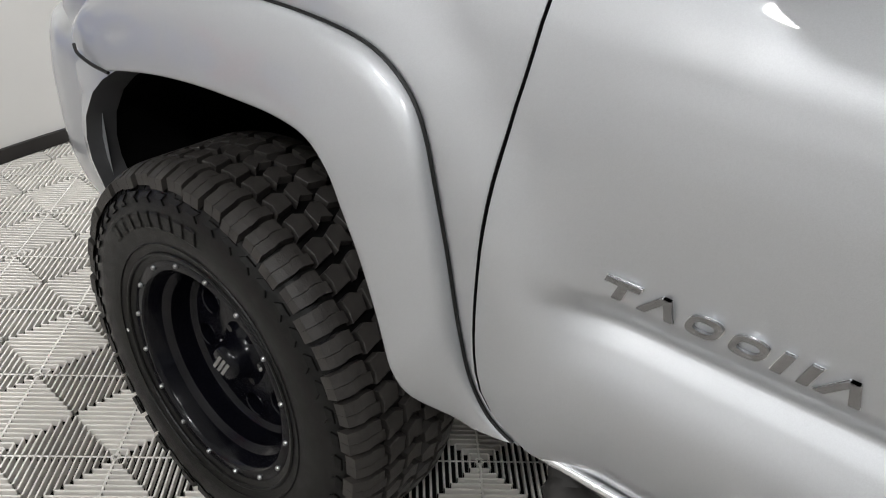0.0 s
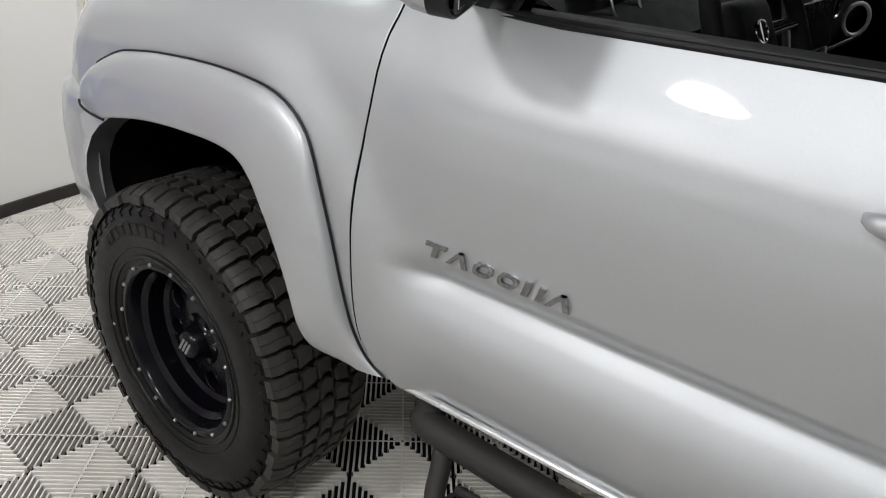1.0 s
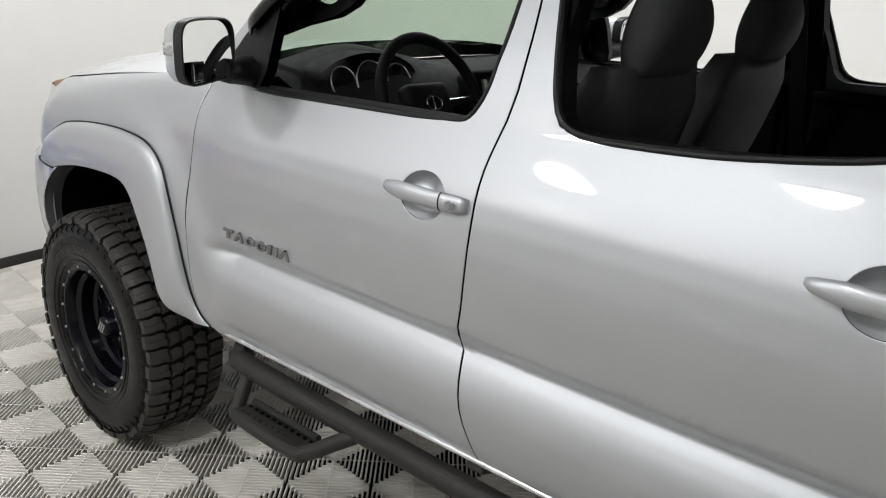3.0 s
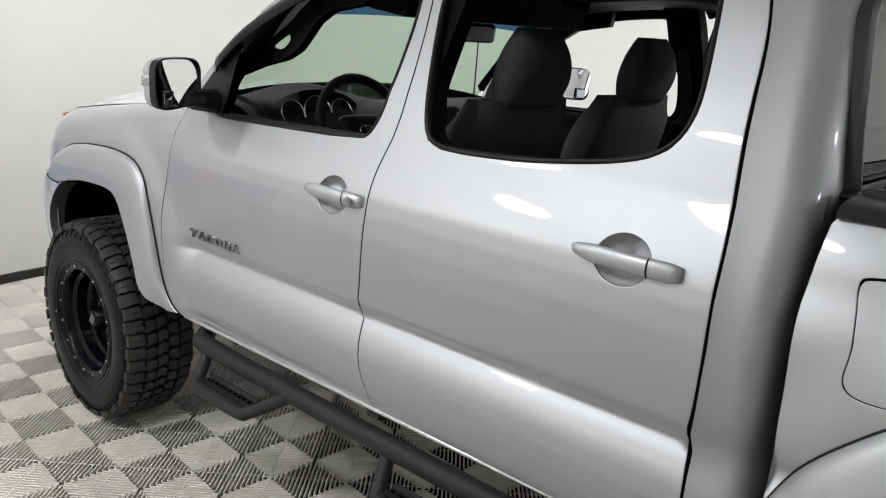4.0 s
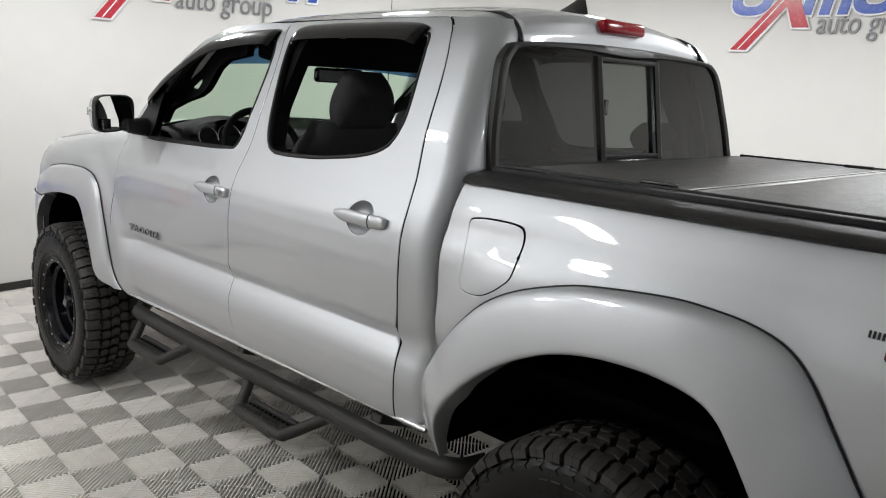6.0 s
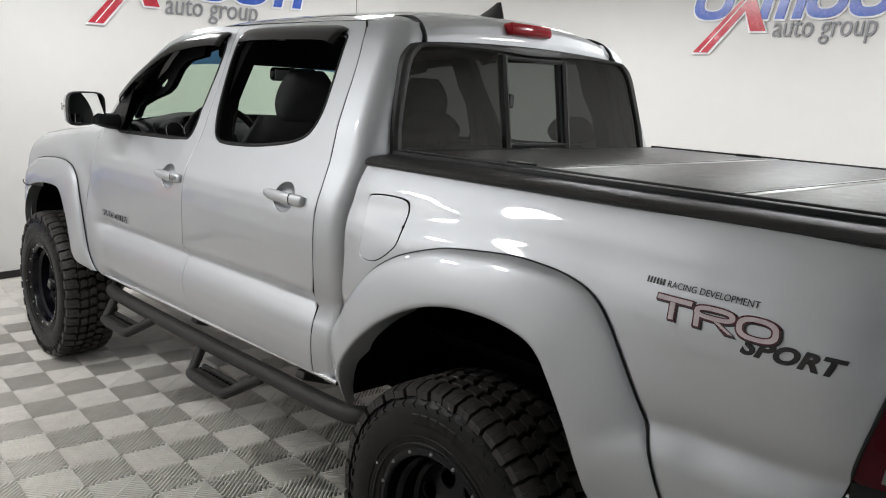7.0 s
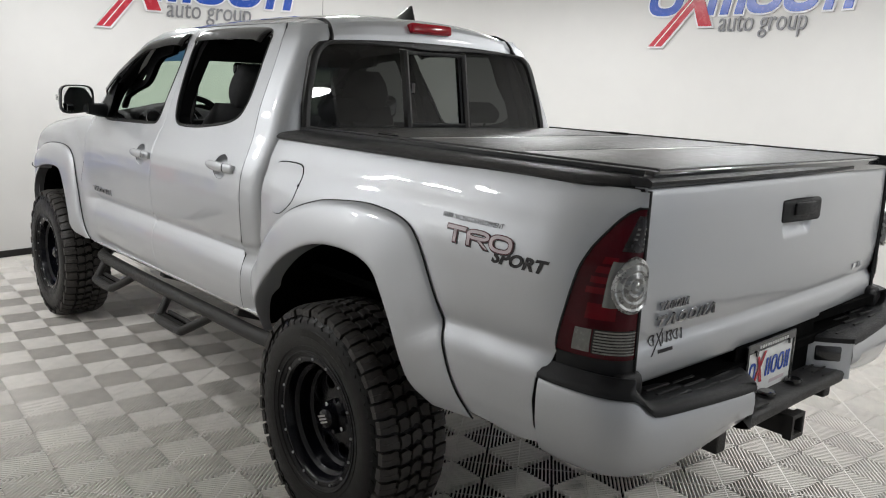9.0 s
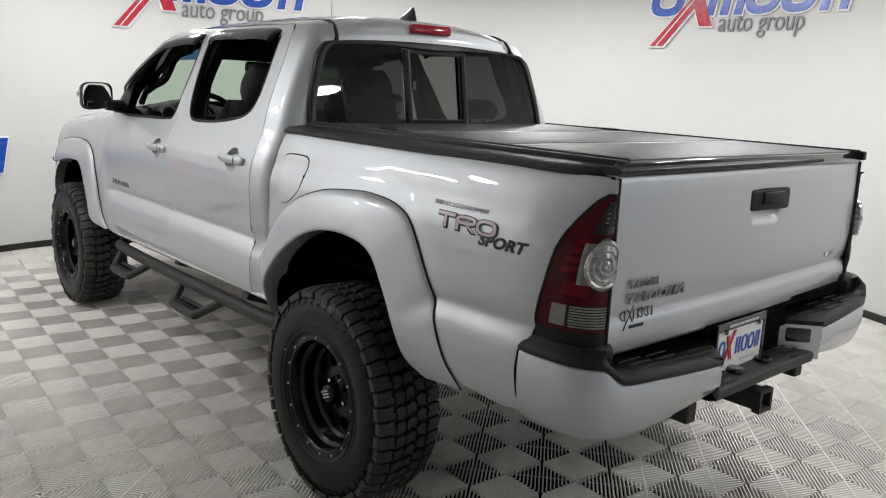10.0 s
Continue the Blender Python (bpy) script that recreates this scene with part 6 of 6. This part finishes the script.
def seat(x, y, front=True):
    st = thing("front_seat" if front else "rear_seat", "charcoal cloth bucket seat with headrest" if front else "charcoal cloth rear bench seat with headrests", "seat", group="seats")
    w = .26 if front else .66
    z0 = .98 if front else 1.0
    part("cushion", box_bm((.50, 2 * w, .16), (x - .22, y, z0), .05, (0, 6, 0), 3), FABRIC, st, smooth=True)
    rows = []
    top = 1.44 if front else 1.38
    for t in np.linspace(0, 1, 12):
        z = z0 + (top - z0) * t
        xx = x + (.16 if front else .06) * t
        k = w * (.86 + .14 * math.sin(math.pi * min(1, t * 1.1)) - .12 * max(0, t - .8) / .2)
        th = .065 * (1 - .5 * max(0, t - .8) / .2)
        rows.append([(xx + th * math.copysign(abs(math.cos(a)) ** .6, math.cos(a)) - (.03 * (abs(math.sin(a)) ** 3) if front and math.cos(a) < 0 else 0), y + k * math.copysign(abs(math.sin(a)) ** .5, math.sin(a)), z) for a in np.linspace(0, 2 * math.pi, 33)[:-1]])
    part("backrest", loft_bm(rows, closed=True, caps=True), FABRIC, st, smooth=True)
    for hy in ((y,) if front else (y - .40, y + .40)):
        hz = (1.42, 1.635) if front else (1.40, 1.50)
        rows = []
        hw = .142 if front else .12
        for t in np.linspace(0, 1, 16):
            z = hz[0] + (hz[1] - hz[0]) * t
            k = hw * (1 - max(0, t - .35) ** 2 * 1.05) * (.86 + .14 * min(1, t / .3))
            th = .062 * (math.sin(math.pi * (.15 + .78 * t)) ** .6)
            xx = x + (.17 if front else .07) + (.025 if front else 0) * math.sin(t * 2)
            rows.append([(xx + th * math.copysign(abs(math.cos(a)) ** .7, math.cos(a)), hy + k * math.copysign(abs(math.sin(a)) ** .7, math.sin(a)), z) for a in np.linspace(0, 2 * math.pi, 25)[:-1]])
        hr = part("headrest", loft_bm(rows, closed=True, caps=True), FABRIC, st, smooth=True, angle=80)
        for d in (-.05, .05):
            part("headrest_post", tube_bm([(x + (.15 if front else .05), hy + d, hz[0] - .07), (x + (.165 if front else .07), hy + d, hz[0] + .02)], .006, 8), CHROME, st)
    return st


seat(1.52, -.40)
seat(1.47, .31)
seat(2.44, 0, False)
part("centre_console", box_bm((.75, .20, .28), (1.30, 0, .86), .04, segments=3), DASH, TRUCK, smooth=True)
part("shift_lever", tube_bm([(1.12, -.03, 1.0), (1.10, -.03, 1.12)], [.012, .022], 10), DASH, TRUCK, smooth=True)
rv = part("cabin_mirror", box_bm((.035, .235, .065), (1.235, -.165, 1.618), .018, (0, 8, -12), 3), GLOSS_BLACK, TRUCK, "black interior rear-view mirror", smooth=True)
part("mirror_face", box_bm((.004, .20, .048), (1.2545, -.170, 1.6155), .001, (0, 8, -12)), MIRROR, rv)
part("mirror_stem", tube_bm([(1.22, -.16, 1.63), (1.13, -.10, 1.735)], .009, 8), GLOSS_BLACK, rv, smooth=True)
for side in (-1, 1):
    # grab handle on the windscreen pillar, with a teardrop opening
    plate = [(.60, 1.365), (.65, 1.43), (.78, 1.47), (.912, 1.50), (.975, 1.53), (1.013, 1.567), (1.059, 1.619), (1.126, 1.655), (1.285, 1.677), (1.30, 1.755), (1.07, 1.725), (.90, 1.645), (.70, 1.505), (.585, 1.385)]
    drop = smooth_path([(.812, 1.535, 0), (.86, 1.525, 0), (.905, 1.532, 0), (.938, 1.560, 0), (.925, 1.582, 0), (.895, 1.580, 0), (.85, 1.560, 0)], 4, closed=True)
    shell("grab_handle", plate, lambda x, z: .668 - .10 * (z - 1.55) + 0 * x, side, DASH, TRUCK, holes=[[(p.x, p.y) for p in drop]], fold=.03)
    # belt and door cards
    part("seat_belt", box_bm((.05, .006, .75), (1.62, side * .70, 1.40), .002, (side * 12, -4, 0)), SEAL_AND_SHADE, TRUCK)
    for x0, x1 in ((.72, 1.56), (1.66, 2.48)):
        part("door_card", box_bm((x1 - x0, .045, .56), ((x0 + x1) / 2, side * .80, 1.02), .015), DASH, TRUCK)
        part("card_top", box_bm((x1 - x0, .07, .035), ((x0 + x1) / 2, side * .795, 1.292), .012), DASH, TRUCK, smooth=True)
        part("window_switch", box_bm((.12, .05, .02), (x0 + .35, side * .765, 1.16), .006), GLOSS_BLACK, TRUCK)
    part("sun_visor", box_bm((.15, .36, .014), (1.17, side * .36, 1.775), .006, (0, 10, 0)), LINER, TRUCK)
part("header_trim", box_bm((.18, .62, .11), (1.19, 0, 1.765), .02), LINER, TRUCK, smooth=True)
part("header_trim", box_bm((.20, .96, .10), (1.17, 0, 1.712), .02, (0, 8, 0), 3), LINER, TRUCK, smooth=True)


# ---- the ribbed floor tiles ----
TILE_TURN, TILE_SIZE, TILE_AT = radians(-2.98), 0.4, (-0.0783, -0.0553)


def tile_mesh():
    """One interlocking tile: four squares of round-topped ribs in nested diamonds round its middle and corners."""
    vs, fs = [], []
    h, n, r2 = 0.2, 18, math.sqrt(2)
    pitch = h * r2 / n
    # half widths and heights of a rib's section, from foot to foot
    section = [(-.150, -.0195), (-.162, -.0010), (-.12, 0.0), (.12, 0.0), (.162, -.0010), (.150, -.0195)]

    def bar(sx, sy, c, a0, a1, sec):
        """A rib across the diagonal at distance c, from a0 to a1 along its own line."""
        i = len(vs)
        for a in (a0, a1):
            for w, z in sec:
                q = c + w * pitch
                vs.append((sx * (q - a) / r2, sy * (q + a) / r2, z))
        m = len(sec)
        for k in range(m - 1):
            f = (i + k, i + k + 1, i + m + k + 1, i + m + k)
            fs.append(f)

    for sx in (1, -1):
        for sy in (1, -1):
            for k in range(n):
                c = (k + 0.5) * pitch
                end = min(c, h * r2 - c) - .0010
                if end > .005:
                    bar(sx, sy, c, -end, -.0020, section)
                    bar(sx, sy, c, .0020, end, section)
            # the low web that ties the ribs together across their middles
            i = len(vs)
            for c in (0.004, h * r2 - .004):
                for a, z in ((-.0026, -.0018), (.0026, -.0018)):
                    vs.append((sx * (c - a) / r2, sy * (c + a) / r2, z))
            fs.append((i, i + 1, i + 3, i + 2))
    me = mesh_of(vs, fs, smooth=False)
    bm = bmesh.new()
    bm.from_mesh(me)
    for f in bm.faces:
        if f.normal.z < -0.05:
            f.normal_flip()
    bm.to_mesh(me)
    bm.free()
    me.materials.append(TILE)
    return me


TM = tile_mesh()
spots = []
for i in range(-30, 45):
    for j in range(-30, 30):
        x0, y0 = i * 0.4 + TILE_AT[0], j * 0.4 + TILE_AT[1]
        x, y = x0 * math.cos(TILE_TURN) - y0 * math.sin(TILE_TURN), x0 * math.sin(TILE_TURN) + y0 * math.cos(TILE_TURN)
        if math.hypot(x - ROOM.x, y) < RADIUS + 0.22 and not (math.hypot(x - ROOM.x, y) > RADIUS and x > 4.5 and abs(y) < 1.3):
            spots.append((math.hypot(x - 2.2, y + 1.3), x, y))
        # tiles beyond the booth; the unseen far ones are added to brighten the tailgate
        elif 3.4 < x < 8.9 and -4.7 < y < 4.7 and math.hypot(x - ROOM.x, y) >= RADIUS + 0.22 or x > 4.5 and abs(y) < 1.3 and math.hypot(x - ROOM.x, y) < RADIUS + 0.3:
            spots.append((99, x, y))
spots.sort()
for _, x, y in spots[:300]:
    ob = new("tile", TM)
    ob.parent = FLOOR
    ob.location, ob.rotation_euler = (x, y, 0), (0, 0, TILE_TURN)
base = np.array([v.co for v in TM.vertices])
faces0 = [list(p.vertices) for p in TM.polygons]
vs, fs = [], []
c, s = math.cos(TILE_TURN), math.sin(TILE_TURN)
for _, x, y in spots[300:]:
    k = len(vs)
    vs.extend((x + c * a - s * b, y + s * a + c * b, z) for a, b, z in base)
    fs.extend([k + i for i in f] for f in faces0)
if vs:
    tagged(link("far_tiles", mesh_of(vs, fs, smooth=False), TILE, FLOOR), kind="stuff")
